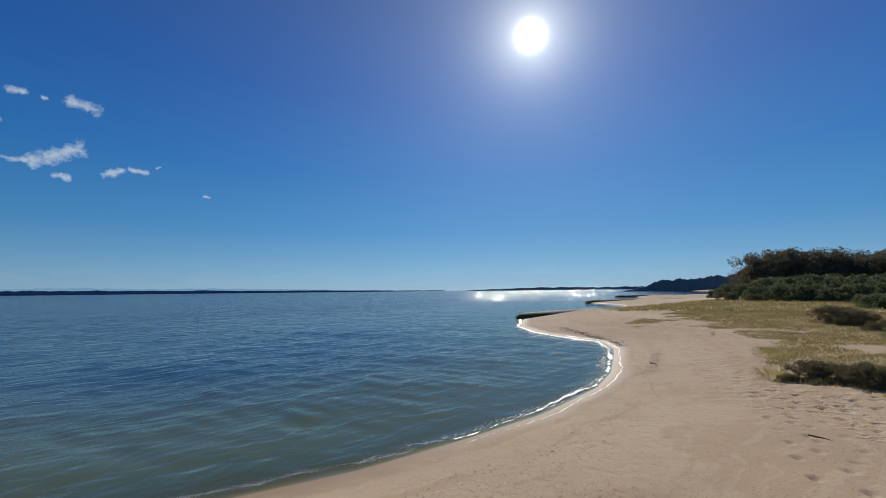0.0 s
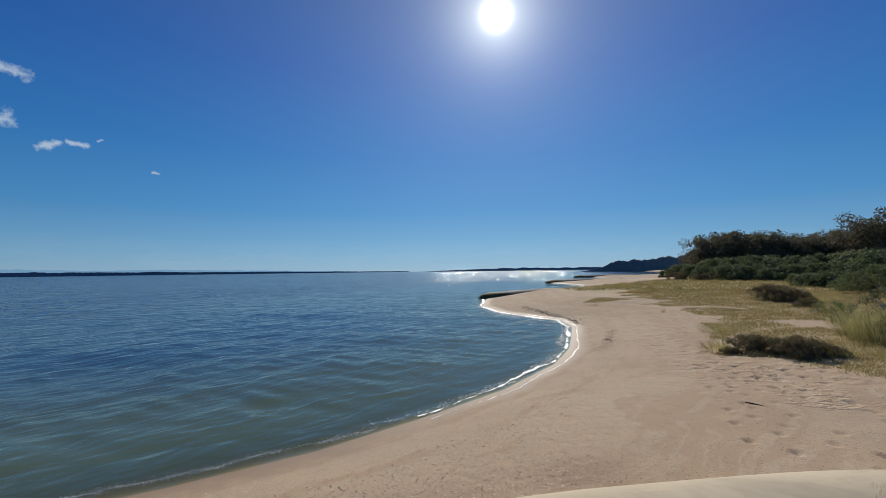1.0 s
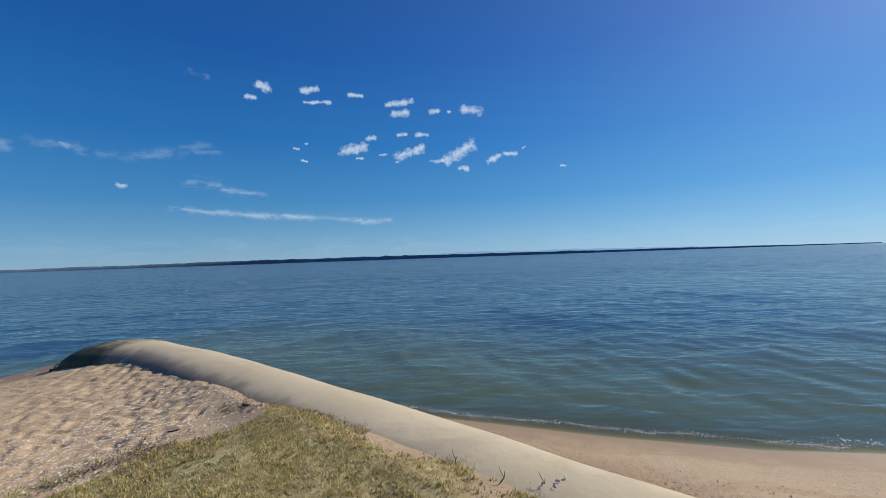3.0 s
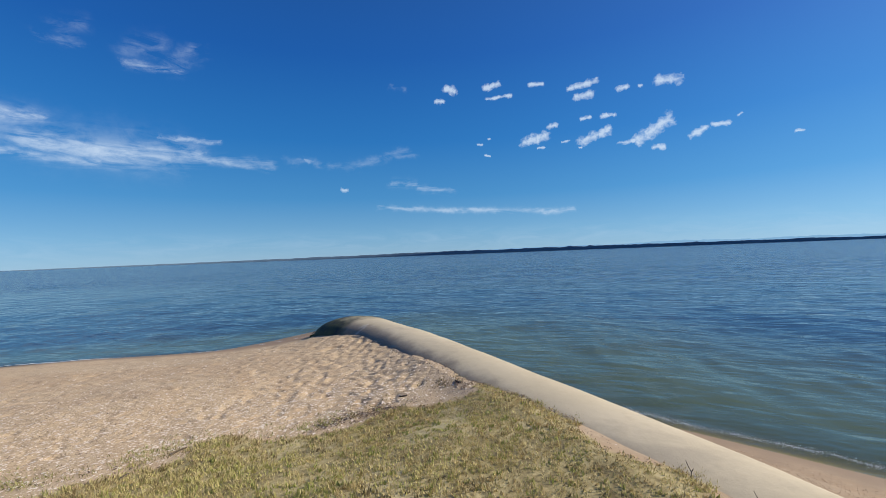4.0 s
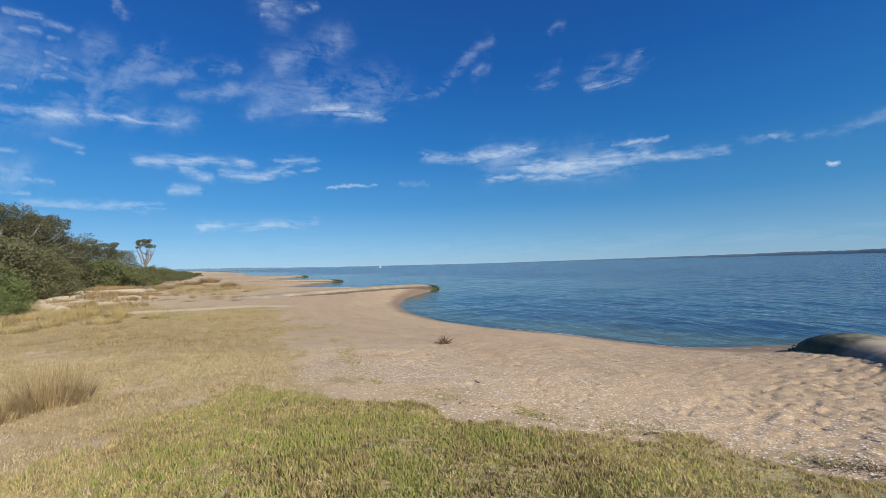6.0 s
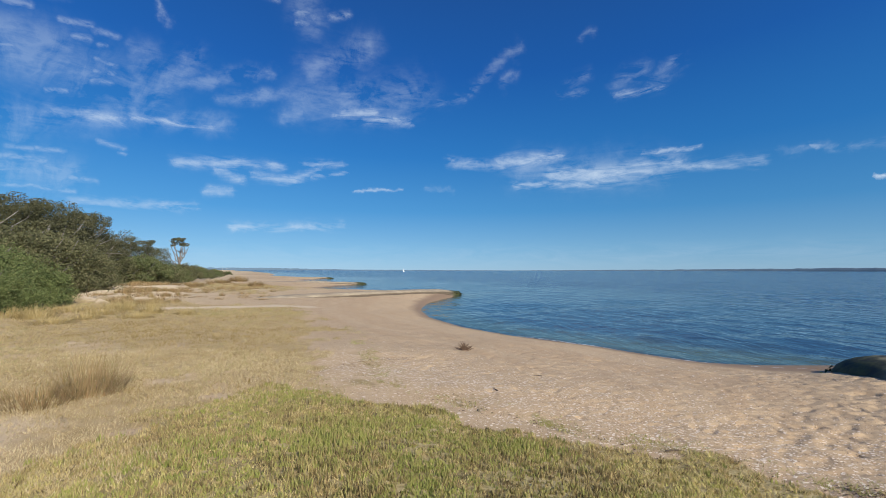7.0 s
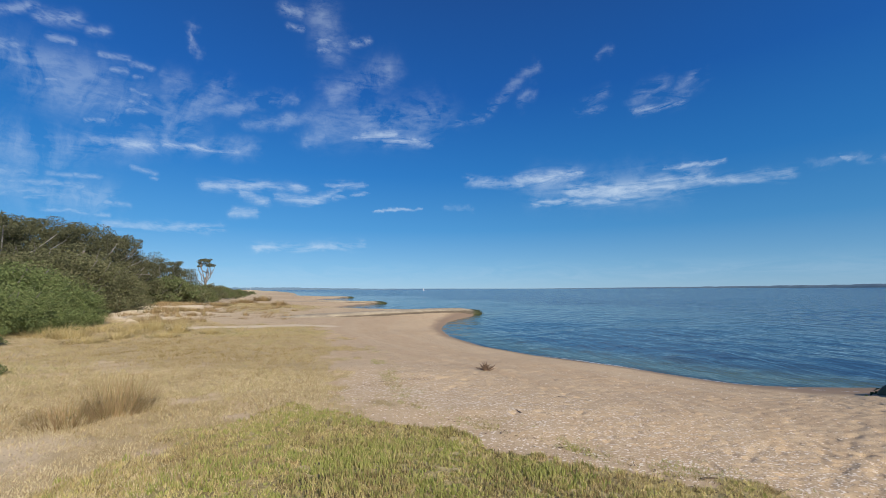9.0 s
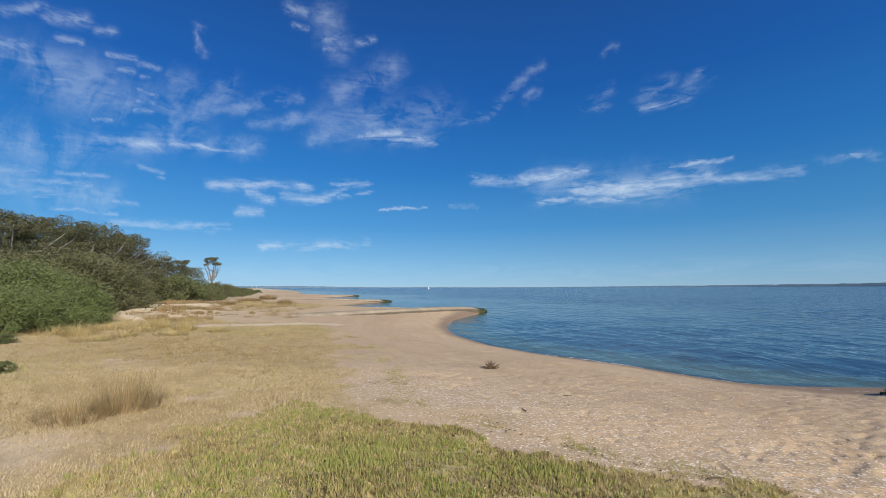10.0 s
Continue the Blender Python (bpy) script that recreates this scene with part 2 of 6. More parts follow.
# darkest a quarter turn from the sun
turned = wvec("DOT_PRODUCT", wdir, way_of(SUN_AZ, SUN_EL), 1)
shade = wnode("ShaderNodeVectorMath", op="SCALE")
wput(shade, 0, pale.outputs[0])
wput(shade, "Scale", wmath("ADD", 0.76, wmath("MULTIPLY", wmath("MULTIPLY", turned, turned), 0.34)))
wput(tone, 7, shade.outputs[0])
mixed = wnode("ShaderNodeMix")
mixed.data_type = "RGBA"
wput(mixed, 0, cloud)
wput(mixed, 6, tone.outputs[2])
mixed.inputs[7].default_value = (6.0, 7.1, 8.35, 1)
# the sun and its aureole
sun_dot = wvec("DOT_PRODUCT", wdir, way_of(SUN_AZ, SUN_EL), 1)
off = wmath("MULTIPLY", wmath("ARCCOSINE", wmath("MINIMUM", sun_dot, 1.0)), 57.2958)
core = wmath("MULTIPLY", wmath("POWER", 2.71828, wmath("MULTIPLY", wmath("POWER", wmath("DIVIDE", off, 1.12), 2.0), -1.0)), 60.0)
halo = wmath("MULTIPLY", wmath("POWER", 2.71828, wmath("MULTIPLY", wmath("DIVIDE", off, 2.8), -1.0)), 14.0)
wide = wmath("MULTIPLY", wmath("POWER", 2.71828, wmath("MULTIPLY", wmath("DIVIDE", off, 15.0), -1.0)), 3.0)
glow = wmath("ADD", core, wmath("ADD", halo, wide))
glow_rgb = wnode("ShaderNodeVectorMath", op="SCALE")
glow_rgb.inputs[0].default_value = (0.98, 1.0, 0.88)
wput(glow_rgb, "Scale", glow)
total = wvec("ADD", mixed.outputs[2], glow_rgb.outputs[0])
back = wnode("ShaderNodeBackground")
wput(back, "Color", total)
back.inputs["Strength"].default_value = 0.1
wt.links.new(back.outputs[0], wnode("ShaderNodeOutputWorld").inputs[0])

sun = new("sun", bpy.data.lights.new("sun", "SUN"))
sun.data.energy, sun.data.angle, sun.data.color = 5.0, radians(0.53), (1.0, 0.93, 0.82)
sun.matrix_world = look(way_of(SUN_AZ, SUN_EL) * 50, (0, 0, 0))
tagged(sun, kind="structure")

# ---- materials ----
class Nodes:
    """A short hand for building one material."""

    def __init__(self, name):
        self.mat = bpy.data.materials.new(name)
        self.mat.use_nodes = True
        self.tree = self.mat.node_tree
        self.tree.nodes.clear()
        self.out = self.tree.nodes.new("ShaderNodeOutputMaterial")

    def add(self, kind):
        return self.tree.nodes.new(kind)

    def put(self, n, socket, source):
        if isinstance(source, bpy.types.NodeSocket):
            self.tree.links.new(source, n.inputs[socket])
        else:
            n.inputs[socket].default_value = source

    def math(self, op, a, b=0.0, c=0.0, clamp=False):
        n = self.add("ShaderNodeMath")
        n.operation, n.use_clamp = op, clamp
        for k, v in enumerate((a, b, c)):
            self.put(n, k, v)
        return n.outputs[0]

    def coords(self, scale=(1, 1, 1), rot=(0, 0, 0)):
        m = self.add("ShaderNodeMapping")
        self.put(m, "Vector", self.add("ShaderNodeTexCoord").outputs["Object"])
        m.inputs["Scale"].default_value, m.inputs["Rotation"].default_value = scale, rot
        return m.outputs[0]

    def noise(self, scale, detail=4.0, rough=0.55, vector=None, distortion=0.0):
        n = self.add("ShaderNodeTexNoise")
        self.put(n, "Vector", vector or self.coords())
        self.put(n, "Scale", scale), self.put(n, "Detail", detail), self.put(n, "Roughness", rough), self.put(n, "Distortion", distortion)
        return n.outputs[0]

    def cells(self, scale, vector=None, feature="F1", out="Distance"):
        n = self.add("ShaderNodeTexVoronoi")
        n.feature = feature
        self.put(n, "Vector", vector or self.coords())
        self.put(n, "Scale", scale)
        return n.outputs[out]

    def ramp(self, fac, *stops):
        n = self.add("ShaderNodeValToRGB")
        e = n.color_ramp.elements
        while len(e) < len(stops):
            e.new(0.5)
        for k, (at, c) in enumerate(stops):
            e[k].position, e[k].color = at, (*c, 1)
        self.put(n, 0, fac)
        return n.outputs[0]

    def mix(self, fac, a, b, blend="MIX"):
        n = self.add("ShaderNodeMix")
        n.data_type, n.blend_type = "RGBA", blend
        self.put(n, 0, fac)
        for k, v in ((6, a), (7, b)):
            self.put(n, k, v if isinstance(v, bpy.types.NodeSocket) else (*v, 1))
        return n.outputs[2]

    def attr(self, name):
        n = self.add("ShaderNodeAttribute")
        n.attribute_name = name
        return n.outputs["Fac"]

    def step(self, v, lo, hi):
        n = self.add("ShaderNodeMapRange")
        n.interpolation_type = "SMOOTHSTEP"
        for k, x in enumerate((v, lo, hi)):
            self.put(n, k, x)
        return n.outputs[0]

    def bump(self, height, strength, distance, normal=None):
        n = self.add("ShaderNodeBump")
        self.put(n, "Strength", strength), self.put(n, "Distance", distance), self.put(n, "Height", height)
        if normal:
            self.put(n, "Normal", normal)
        return n.outputs[0]

    def surface(self, color, rough=0.8, normal=None, metal=0.0, spec=0.5):
        p = self.add("ShaderNodeBsdfPrincipled")
        self.put(p, "Base Color", color if isinstance(color, bpy.types.NodeSocket) else (*color, 1))
        self.put(p, "Roughness", rough), self.put(p, "Metallic", metal), self.put(p, "Specular IOR Level", spec)
        if normal:
            self.put(p, "Normal", normal)
        self.tree.links.new(p.outputs[0], self.out.inputs[0])
        return p


def ground_material():
    m = Nodes("beach_sand_and_turf")
    shore, turf, wild, shells = m.attr("shore"), m.attr("turf"), m.attr("wild"), m.attr("shell")
    broad, mid, fine = m.noise(0.35, 4), m.noise(2.6, 6, 0.6), m.noise(38, 4, 0.6)
    sand = m.ramp(broad, (0.3, (0.36, 0.268, 0.17)), (0.7, (0.435, 0.338, 0.225)))
    sand = m.mix(m.math("MULTIPLY", m.step(mid, 0.42, 0.68), 0.7), sand, (0.45, 0.32, 0.20))
    sand = m.mix(m.math("MULTIPLY", m.step(fine, 0.35, 0.75), 0.35), sand, (0.64, 0.49, 0.32))
    # old dry sand at the back of the beach is paler
    sand = m.mix(m.math("MULTIPLY", m.step(shore, 7.0, 18.0), 0.75), sand, m.ramp(mid, (0.3, (0.54, 0.435, 0.265)), (0.7, (0.65, 0.54, 0.355))))
    # drift bands that run along the water's edge
    along = m.add("ShaderNodeCombineXYZ")
    m.put(along, 0, m.math("ADD", shore, m.math("MULTIPLY", broad, 2.6))), m.put(along, 1, m.math("MULTIPLY", broad, 1.5))
    drift = m.noise(1.7, 4, 0.65, along.outputs[0])
    near = m.math("SUBTRACT", 1.0, m.step(shore, 5.0, 9.0))
    sand = m.mix(m.math("MULTIPLY", m.math("MULTIPLY", m.step(drift, 0.50, 0.58), near), m.math("ADD", 0.3, m.math("MULTIPLY", fine, 0.6))), sand, (0.38, 0.26, 0.155))
    # shell sand, and the front-lit northern beach painted warmer and paler
    sand = m.mix(m.math("MULTIPLY", shells, 0.7), sand, m.ramp(mid, (0.3, (0.505, 0.355, 0.205)), (0.7, (0.59, 0.44, 0.27))))
    sand = m.mix(m.math("MULTIPLY", m.attr("gravel"), m.math("ADD", 0.35, m.math("MULTIPLY", fine, 0.7))), sand, (0.31, 0.205, 0.13))
    # shell grit in pale specks, and dark bits of wrack
    speck = m.cells(58.0, out="Color")
    sepa = m.add("ShaderNodeSeparateColor")
    m.put(sepa, 0, speck)
    grit = m.math("MULTIPLY", m.math("GREATER_THAN", sepa.outputs[0], 0.78), m.math("LESS_THAN", m.cells(58.0), 0.34))
    sand = m.mix(m.math("MULTIPLY", grit, m.math("MULTIPLY", shells, 0.7)), sand, (0.78, 0.65, 0.49))
    dark = m.math("MULTIPLY", m.math("LESS_THAN", sepa.outputs[1], 0.11), m.math("LESS_THAN", m.cells(58.0), 0.38))
    sand = m.mix(m.math("MULTIPLY", dark, 0.8), sand, (0.10, 0.065, 0.04))
    sand = m.mix(m.math("MULTIPLY", m.attr("pale"), 0.5), sand, m.ramp(fine, (0.3, (0.60, 0.50, 0.34)), (0.7, (0.74, 0.65, 0.49))))
    # wet strip along the water
    edge = m.math("ADD", shore, m.math("MULTIPLY", m.math("SUBTRACT", mid, 0.5), 0.9))
    wet = m.math("SUBTRACT", 1.0, m.step(edge, 0.25, 1.1))
    sand = m.mix(wet, sand, (0.28, 0.195, 0.12))
    # thatch under the turf and the dry grass
    thatch = m.ramp(mid, (0.3, (0.32, 0.24, 0.12)), (0.7, (0.47, 0.36, 0.20)))
    green = m.ramp(m.math("ADD", m.math("MULTIPLY", mid, 0.5), m.math("MULTIPLY", m.noise(19, 4, 0.7), 0.5)), (0.36, (0.17, 0.13, 0.06)), (0.5, (0.36, 0.29, 0.135)), (0.64, (0.55, 0.455, 0.25)))
    patch = m.math("ADD", m.noise(3.5, 5, 0.65), m.math("MULTIPLY", m.math("SUBTRACT", fine, 0.5), 0.5))
    col = m.mix(m.step(m.math("ADD", wild, m.math("SUBTRACT", patch, 0.5)), 0.35, 0.75), sand, thatch)
    col = m.mix(m.step(m.math("ADD", turf, m.math("SUBTRACT", patch, 0.5)), 0.35, 0.75), col, green)
    height = m.math("ADD", m.math("MULTIPLY", m.math("MULTIPLY", m.step(m.cells(8.0, m.coords((1, 1, 0))), 0.06, 0.38), m.attr("pocked")), 0.03), m.math("ADD", m.math("MULTIPLY", m.noise(7, 5, 0.6), 0.020), m.math("MULTIPLY", fine, 0.016)))
    clods = m.math("MULTIPLY", m.step(m.noise(3.2, 3, 0.6, m.coords((1, 1, 0))), 0.45, 0.62), m.attr("tread"))
    height = m.math("ADD", height, m.math("MULTIPLY", clods, 0.12))
    dry = m.math("SUBTRACT", 1.0, m.math("MULTIPLY", wet, 0.85))
    n = m.bump(height, m.math("MULTIPLY", dry, m.math("MULTIPLY", m.attr("trodden"), m.math("SUBTRACT", 1.0, m.math("MULTIPLY", wild, 0.7)))), 1.0)
    m.surface(col, m.math("SUBTRACT", 0.95, m.math("MULTIPLY", wet, 0.3)), n, spec=0.2)
    return m.mat


def water_material():
    m = Nodes("lake_water")
    depth = m.attr("depth")
    off = m.attr("open")
    ripple = m.noise(1.15, 2, 0.5, m.coords((1.0, 0.42, 1), (0, 0, radians(-14))), 0.5)
    cross = m.noise(2.3, 2, 0.5, m.coords((1.0, 0.5, 1), (0, 0, radians(34))), 0.3)
    chop = m.noise(6.0, 3, 0.55, m.coords((1.0, 0.36, 1), (0, 0, radians(-4))), 0.3)
    swell = m.noise(0.22, 3, 0.5, m.coords((1.0, 0.25, 1), (0, 0, radians(-20))))
    fine = m.math("ADD", m.math("MULTIPLY", chop, 0.030), m.math("MULTIPLY", m.noise(17, 3, 0.6), 0.003))
    height = m.math("ADD", m.math("MULTIPLY", ripple, 0.20), m.math("ADD", m.math("MULTIPLY", cross, 0.075), m.math("ADD", fine, m.math("MULTIPLY", swell, 0.18))))
    gust = m.step(m.noise(0.05, 6, 0.7, m.coords((1.0, 0.5, 1), (0, 0, radians(-20)))), 0.38, 0.66)
    n = m.bump(height, m.math("ADD", 0.38, m.math("MULTIPLY", off, m.math("ADD", 0.06, m.math("MULTIPLY", gust, 0.16)))), 1.0)
    murk = m.math("SUBTRACT", 1.0, m.math("POWER", 2.71828, m.math("MULTIPLY", m.math("MAXIMUM", depth, 0.0), -13.0)))
    body = m.add("ShaderNodeBsdfDiffuse")
    m.put(body, "Color", m.mix(m.step(depth, 0.25, 1.65), (0.088, 0.120, 0.072), (0.038, 0.072, 0.106)))
    clear = m.add("ShaderNodeBsdfTransparent")
    clear.inputs[0].default_value = (0.80, 0.88, 0.70, 1)
    under = m.add("ShaderNodeMixShader")
    m.put(under, 0, murk), m.put(under, 1, clear.outputs[0]), m.put(under, 2, body.outputs[0])
    gloss = m.add("ShaderNodeBsdfGlossy")
    m.put(gloss, "Roughness", m.math("ADD", 0.035, m.math("MULTIPLY", off, 0.085))), m.put(gloss, "Normal", n)
    tilt = m.add("ShaderNodeSeparateColor")
    m.put(tilt, 0, m.cells(1.0, m.coords((6.0, 1.5, 1), (0, 0, radians(36))), out="Color"))
    facet = m.add("ShaderNodeCombineXYZ")
    m.put(facet, 0, m.math("MULTIPLY", m.math("SUBTRACT", tilt.outputs[0], 0.5), 0.74)), m.put(facet, 1, m.math("MULTIPLY", m.math("SUBTRACT", tilt.outputs[1], 0.5), 0.74)), m.put(facet, 2, 1.0)
    unit = m.add("ShaderNodeVectorMath")
    unit.operation = "NORMALIZE"
    m.put(unit, 0, facet.outputs[0])
    glint = m.add("ShaderNodeBsdfGlossy")
    m.put(glint, "Roughness", 0.06), m.put(glint, "Normal", unit.outputs[0])
    shine = m.add("ShaderNodeMixShader")
    m.put(shine, 0, m.math("MULTIPLY", m.step(off, 0.3, 0.8), 0.6)), m.put(shine, 1, gloss.outputs[0]), m.put(shine, 2, glint.outputs[0])
    lay = m.add("ShaderNodeLayerWeight")
    m.put(lay, "Blend", 0.5), m.put(lay, "Normal", n)
    mirror = m.math("ADD", 0.02, m.math("MULTIPLY", 0.86, m.math("POWER", lay.outputs["Facing"], 5.0)))
    top = m.add("ShaderNodeMixShader")
    m.put(top, 0, mirror), m.put(top, 1, under.outputs[0]), m.put(top, 2, shine.outputs[0])
    m.tree.links.new(top.outputs[0], m.out.inputs[0])
    return m.mat


def textile_material():
    m = Nodes("sand_filled_geotextile")
    z = m.add("ShaderNodeSeparateXYZ")
    m.put(z, 0, m.add("ShaderNodeNewGeometry").outputs["Position"])
    broad, mid, fine = m.noise(0.8, 5), m.noise(5, 5, 0.6), m.noise(90, 3)
    col = m.ramp(broad, (0.3, (0.45, 0.37, 0.235)), (0.7, (0.54, 0.45, 0.30)))
    col = m.mix(m.math("MULTIPLY", m.step(mid, 0.5, 0.75), 0.35), col, (0.36, 0.275, 0.175))
    col = m.mix(m.math("MULTIPLY", fine, 0.25), col, (0.60, 0.53, 0.415))
    # grime, with the shade of the inner flank painted into the same mask
    grime_and_shade = m.math("MULTIPLY", m.step(m.math("ADD", m.noise(1.6, 6, 0.65, m.coords((1, 1, 0.4))), m.math("MULTIPLY", m.attr("inner"), 0.8)), 0.55, 1.05), 0.85)
    col = m.mix(grime_and_shade, col, m.ramp(fine, (0.3, (0.17, 0.135, 0.10)), (0.7, (0.27, 0.22, 0.16))))
    scuff = m.math("MULTIPLY", m.step(m.noise(0.9, 5, 0.65, m.coords((1, 1, 1)), 0.6), 0.50, 0.66), 0.45)
    col = m.mix(scuff, col, (0.36, 0.30, 0.215))
    # weed and slime where the waves reach
    wash = m.math("ADD", z.outputs[2], m.math("MULTIPLY", m.math("SUBTRACT", mid, 0.5), 0.35))
    slime = m.math("MULTIPLY", m.attr("seaward"), m.math("SUBTRACT", 1.0, m.step(m.math("SUBTRACT", wash, m.math("MULTIPLY", m.step(m.attr("seaward"), 0.5, 1.0), 0.34)), 0.48, 0.78)))
    # brown stain and undercut shadow painted on towards the tube's underside
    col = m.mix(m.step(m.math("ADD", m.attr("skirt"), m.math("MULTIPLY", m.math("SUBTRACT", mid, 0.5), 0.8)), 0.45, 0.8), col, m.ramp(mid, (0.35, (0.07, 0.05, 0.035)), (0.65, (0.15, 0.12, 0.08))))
    crust = m.math("MULTIPLY", m.math("MULTIPLY", m.step(m.attr("seaward"), 0.02, 0.2), m.math("SUBTRACT", 1.0, m.step(m.attr("seaward"), 0.2, 0.5))), m.step(mid, 0.5, 0.62))
    col = m.mix(m.math("MULTIPLY", crust, 0.3), col, (0.70, 0.66, 0.58))
    col = m.mix(slime, col, m.ramp(mid, (0.35, (0.022, 0.024, 0.020)), (0.65, (0.075, 0.085, 0.025))))
    n = m.bump(m.math("ADD", m.math("MULTIPLY", mid, 0.02), m.math("MULTIPLY", fine, 0.002)), 0.4, 1.0)
    m.surface(col, m.math("SUBTRACT", 0.92, m.math("MULTIPLY", slime, 0.15)), n, spec=0.3)
    return m.mat


def blade_material(name, *colors, through_light=0.25, tinted=False):
    """Grass or leaves: every blade takes one of the colours, at random or by its tuft's tint."""
    m = Nodes(name)
    rnd = m.attr("tint") if tinted else m.add("ShaderNodeNewGeometry").outputs["Random Per Island"]
    stops = [(k / max(1, len(colors) - 1) * 0.9 + 0.05, c) for k, c in enumerate(colors)]
    col = m.ramp(rnd, *stops)
    if not tinted:
        col = m.mix(m.math("MULTIPLY", m.step(m.noise(0.7, 3), 0.4, 0.65), 0.35), col, colors[0])
    d = m.add("ShaderNodeBsdfPrincipled")
    m.put(d, "Base Color", col), m.put(d, "Roughness", 0.75), m.put(d, "Specular IOR Level", 0.2)
    t = m.add("ShaderNodeBsdfTranslucent")
    m.put(t, 0, col)
    s = m.add("ShaderNodeMixShader")
    m.put(s, 0, through_light), m.put(s, 1, d.outputs[0]), m.put(s, 2, t.outputs[0])
    m.tree.links.new(s.outputs[0], m.out.inputs[0])
    return m.mat


def bark_material(name, dark, light):
    m = Nodes(name)
    grain = m.noise(6, 6, 0.65, m.coords((1, 1, 0.25)))
    m.surface(m.ramp(grain, (0.3, dark), (0.7, light)), 0.9, m.bump(grain, 0.7, 0.03))
    return m.mat


def plain_material(name, dark, light, rough=0.8, scale=4.0, relief=0.4):
    m = Nodes(name)
    grain = m.noise(scale, 5, 0.6)
    m.surface(m.ramp(grain, (0.3, dark), (0.7, light)), rough, m.bump(grain, relief, 0.02))
    return m.mat


MAT_GROUND, MAT_WATER, MAT_TEXTILE = ground_material(), water_material(), textile_material()
MAT_TURF = blade_material("turf_stems", (0.17, 0.125, 0.06), (0.37, 0.29, 0.13), (0.40, 0.36, 0.135), (0.33, 0.34, 0.095), (0.39, 0.40, 0.115), (0.25, 0.28, 0.07), tinted=True)
MAT_DRY = blade_material("dry_grass", (0.27, 0.20, 0.06), (0.40, 0.30, 0.155), (0.53, 0.42, 0.225), (0.46, 0.375, 0.18), (0.38, 0.335, 0.145), (0.27, 0.28, 0.10), tinted=True)
MAT_RUSH = blade_material("rush", (0.30, 0.20, 0.10), (0.42, 0.29, 0.15), (0.23, 0.20, 0.075), (0.54, 0.40, 0.22))
MAT_PALE_STRAW = blade_material("pale_straw", (0.40, 0.31, 0.17), (0.56, 0.45, 0.26), (0.66, 0.55, 0.34), (0.60, 0.50, 0.29), (0.48, 0.42, 0.20), tinted=True)
MAT_LEAF = blade_material("grey_green_leaves", (0.10, 0.105, 0.05), (0.15, 0.145, 0.075), (0.075, 0.082, 0.038), (0.215, 0.195, 0.115), through_light=0.3)
MAT_SCRUB = blade_material("scrub_leaves", (0.14, 0.14, 0.065), (0.19, 0.185, 0.09), (0.10, 0.105, 0.045), (0.25, 0.23, 0.125), through_light=0.3)
MAT_GREEN = blade_material("fresh_leaves", (0.15, 0.185, 0.065), (0.20, 0.24, 0.085), (0.11, 0.145, 0.05), (0.27, 0.29, 0.12), through_light=0.3)
MAT_OLIVE_LEAF = blade_material("olive_green_leaves", (0.13, 0.155, 0.06), (0.18, 0.20, 0.08), (0.095, 0.12, 0.045), (0.23, 0.24, 0.11), through_light=0.3)
MAT_ALGAE = blade_material("water_weed", (0.05, 0.055, 0.015), (0.085, 0.10, 0.02), (0.03, 0.03, 0.012), (0.12, 0.13, 0.03))
MAT_BARK = bark_material("pale_bark", (0.13, 0.115, 0.10), (0.33, 0.305, 0.275))
# dry grass with its colours darkened to stand for backlit blades
MAT_DRY_BACKLIT = blade_material("backlit_dry_grass", (0.24, 0.175, 0.08), (0.34, 0.26, 0.06), (0.42, 0.33, 0.15), (0.37, 0.30, 0.125), (0.31, 0.27, 0.10), (0.22, 0.22, 0.075), through_light=0.34, tinted=True)
MAT_BROWN_LEAF = blade_material("brown_green_leaves", (0.13, 0.12, 0.085), (0.18, 0.155, 0.06), (0.10, 0.095, 0.065), (0.22, 0.19, 0.14), through_light=0.36)
# bush leaf tones taken darker to paint in the backlight on the south side
MAT_BACKLIT_LEAF = blade_material("backlit_bush_leaves", (0.11, 0.135, 0.06), (0.16, 0.175, 0.08), (0.075, 0.10, 0.045), (0.22, 0.23, 0.11), through_light=0.36)
MAT_LITTER = plain_material("straw_litter", (0.38, 0.30, 0.17), (0.60, 0.49, 0.30), 0.9, 7, 0.05)
MAT_PEBBLE = plain_material("dark_pebbles", (0.13, 0.09, 0.06), (0.34, 0.25, 0.17), 0.8, 6, 0.05)
MAT_GRAVEL = plain_material("brown_gravel", (0.20, 0.12, 0.07), (0.40, 0.27, 0.17), 0.85, 9, 0.05)
MAT_WEED = plain_material("dry_weed", (0.06, 0.035, 0.02), (0.17, 0.10, 0.055))
MAT_WOOD = bark_material("driftwood", (0.045, 0.03, 0.02), (0.15, 0.11, 0.075))
MAT_FOAM = plain_material("wave_foam", (0.75, 0.75, 0.74), (0.88, 0.88, 0.87), 0.5, 30)
MAT_SHELL = plain_material("bleached_shell", (0.68, 0.56, 0.42), (0.86, 0.76, 0.62), 0.9, 30, 0.02)
# aerial haze painted into the shore's base colour as blue
MAT_FAR = plain_material("hazed_far_shore", (0.09, 0.15, 0.21), (0.12, 0.18, 0.24), 1.0, 0.01)
MAT_WHITE = plain_material("white_paint", (0.78, 0.78, 0.77), (0.82, 0.82, 0.81), 0.4)
# woods colour made bluer and paler, with the haze painted in
MAT_FAR_WOOD = plain_material("hazed_far_woods", (0.11, 0.15, 0.16), (0.16, 0.20, 0.20), 1.0, 0.25)
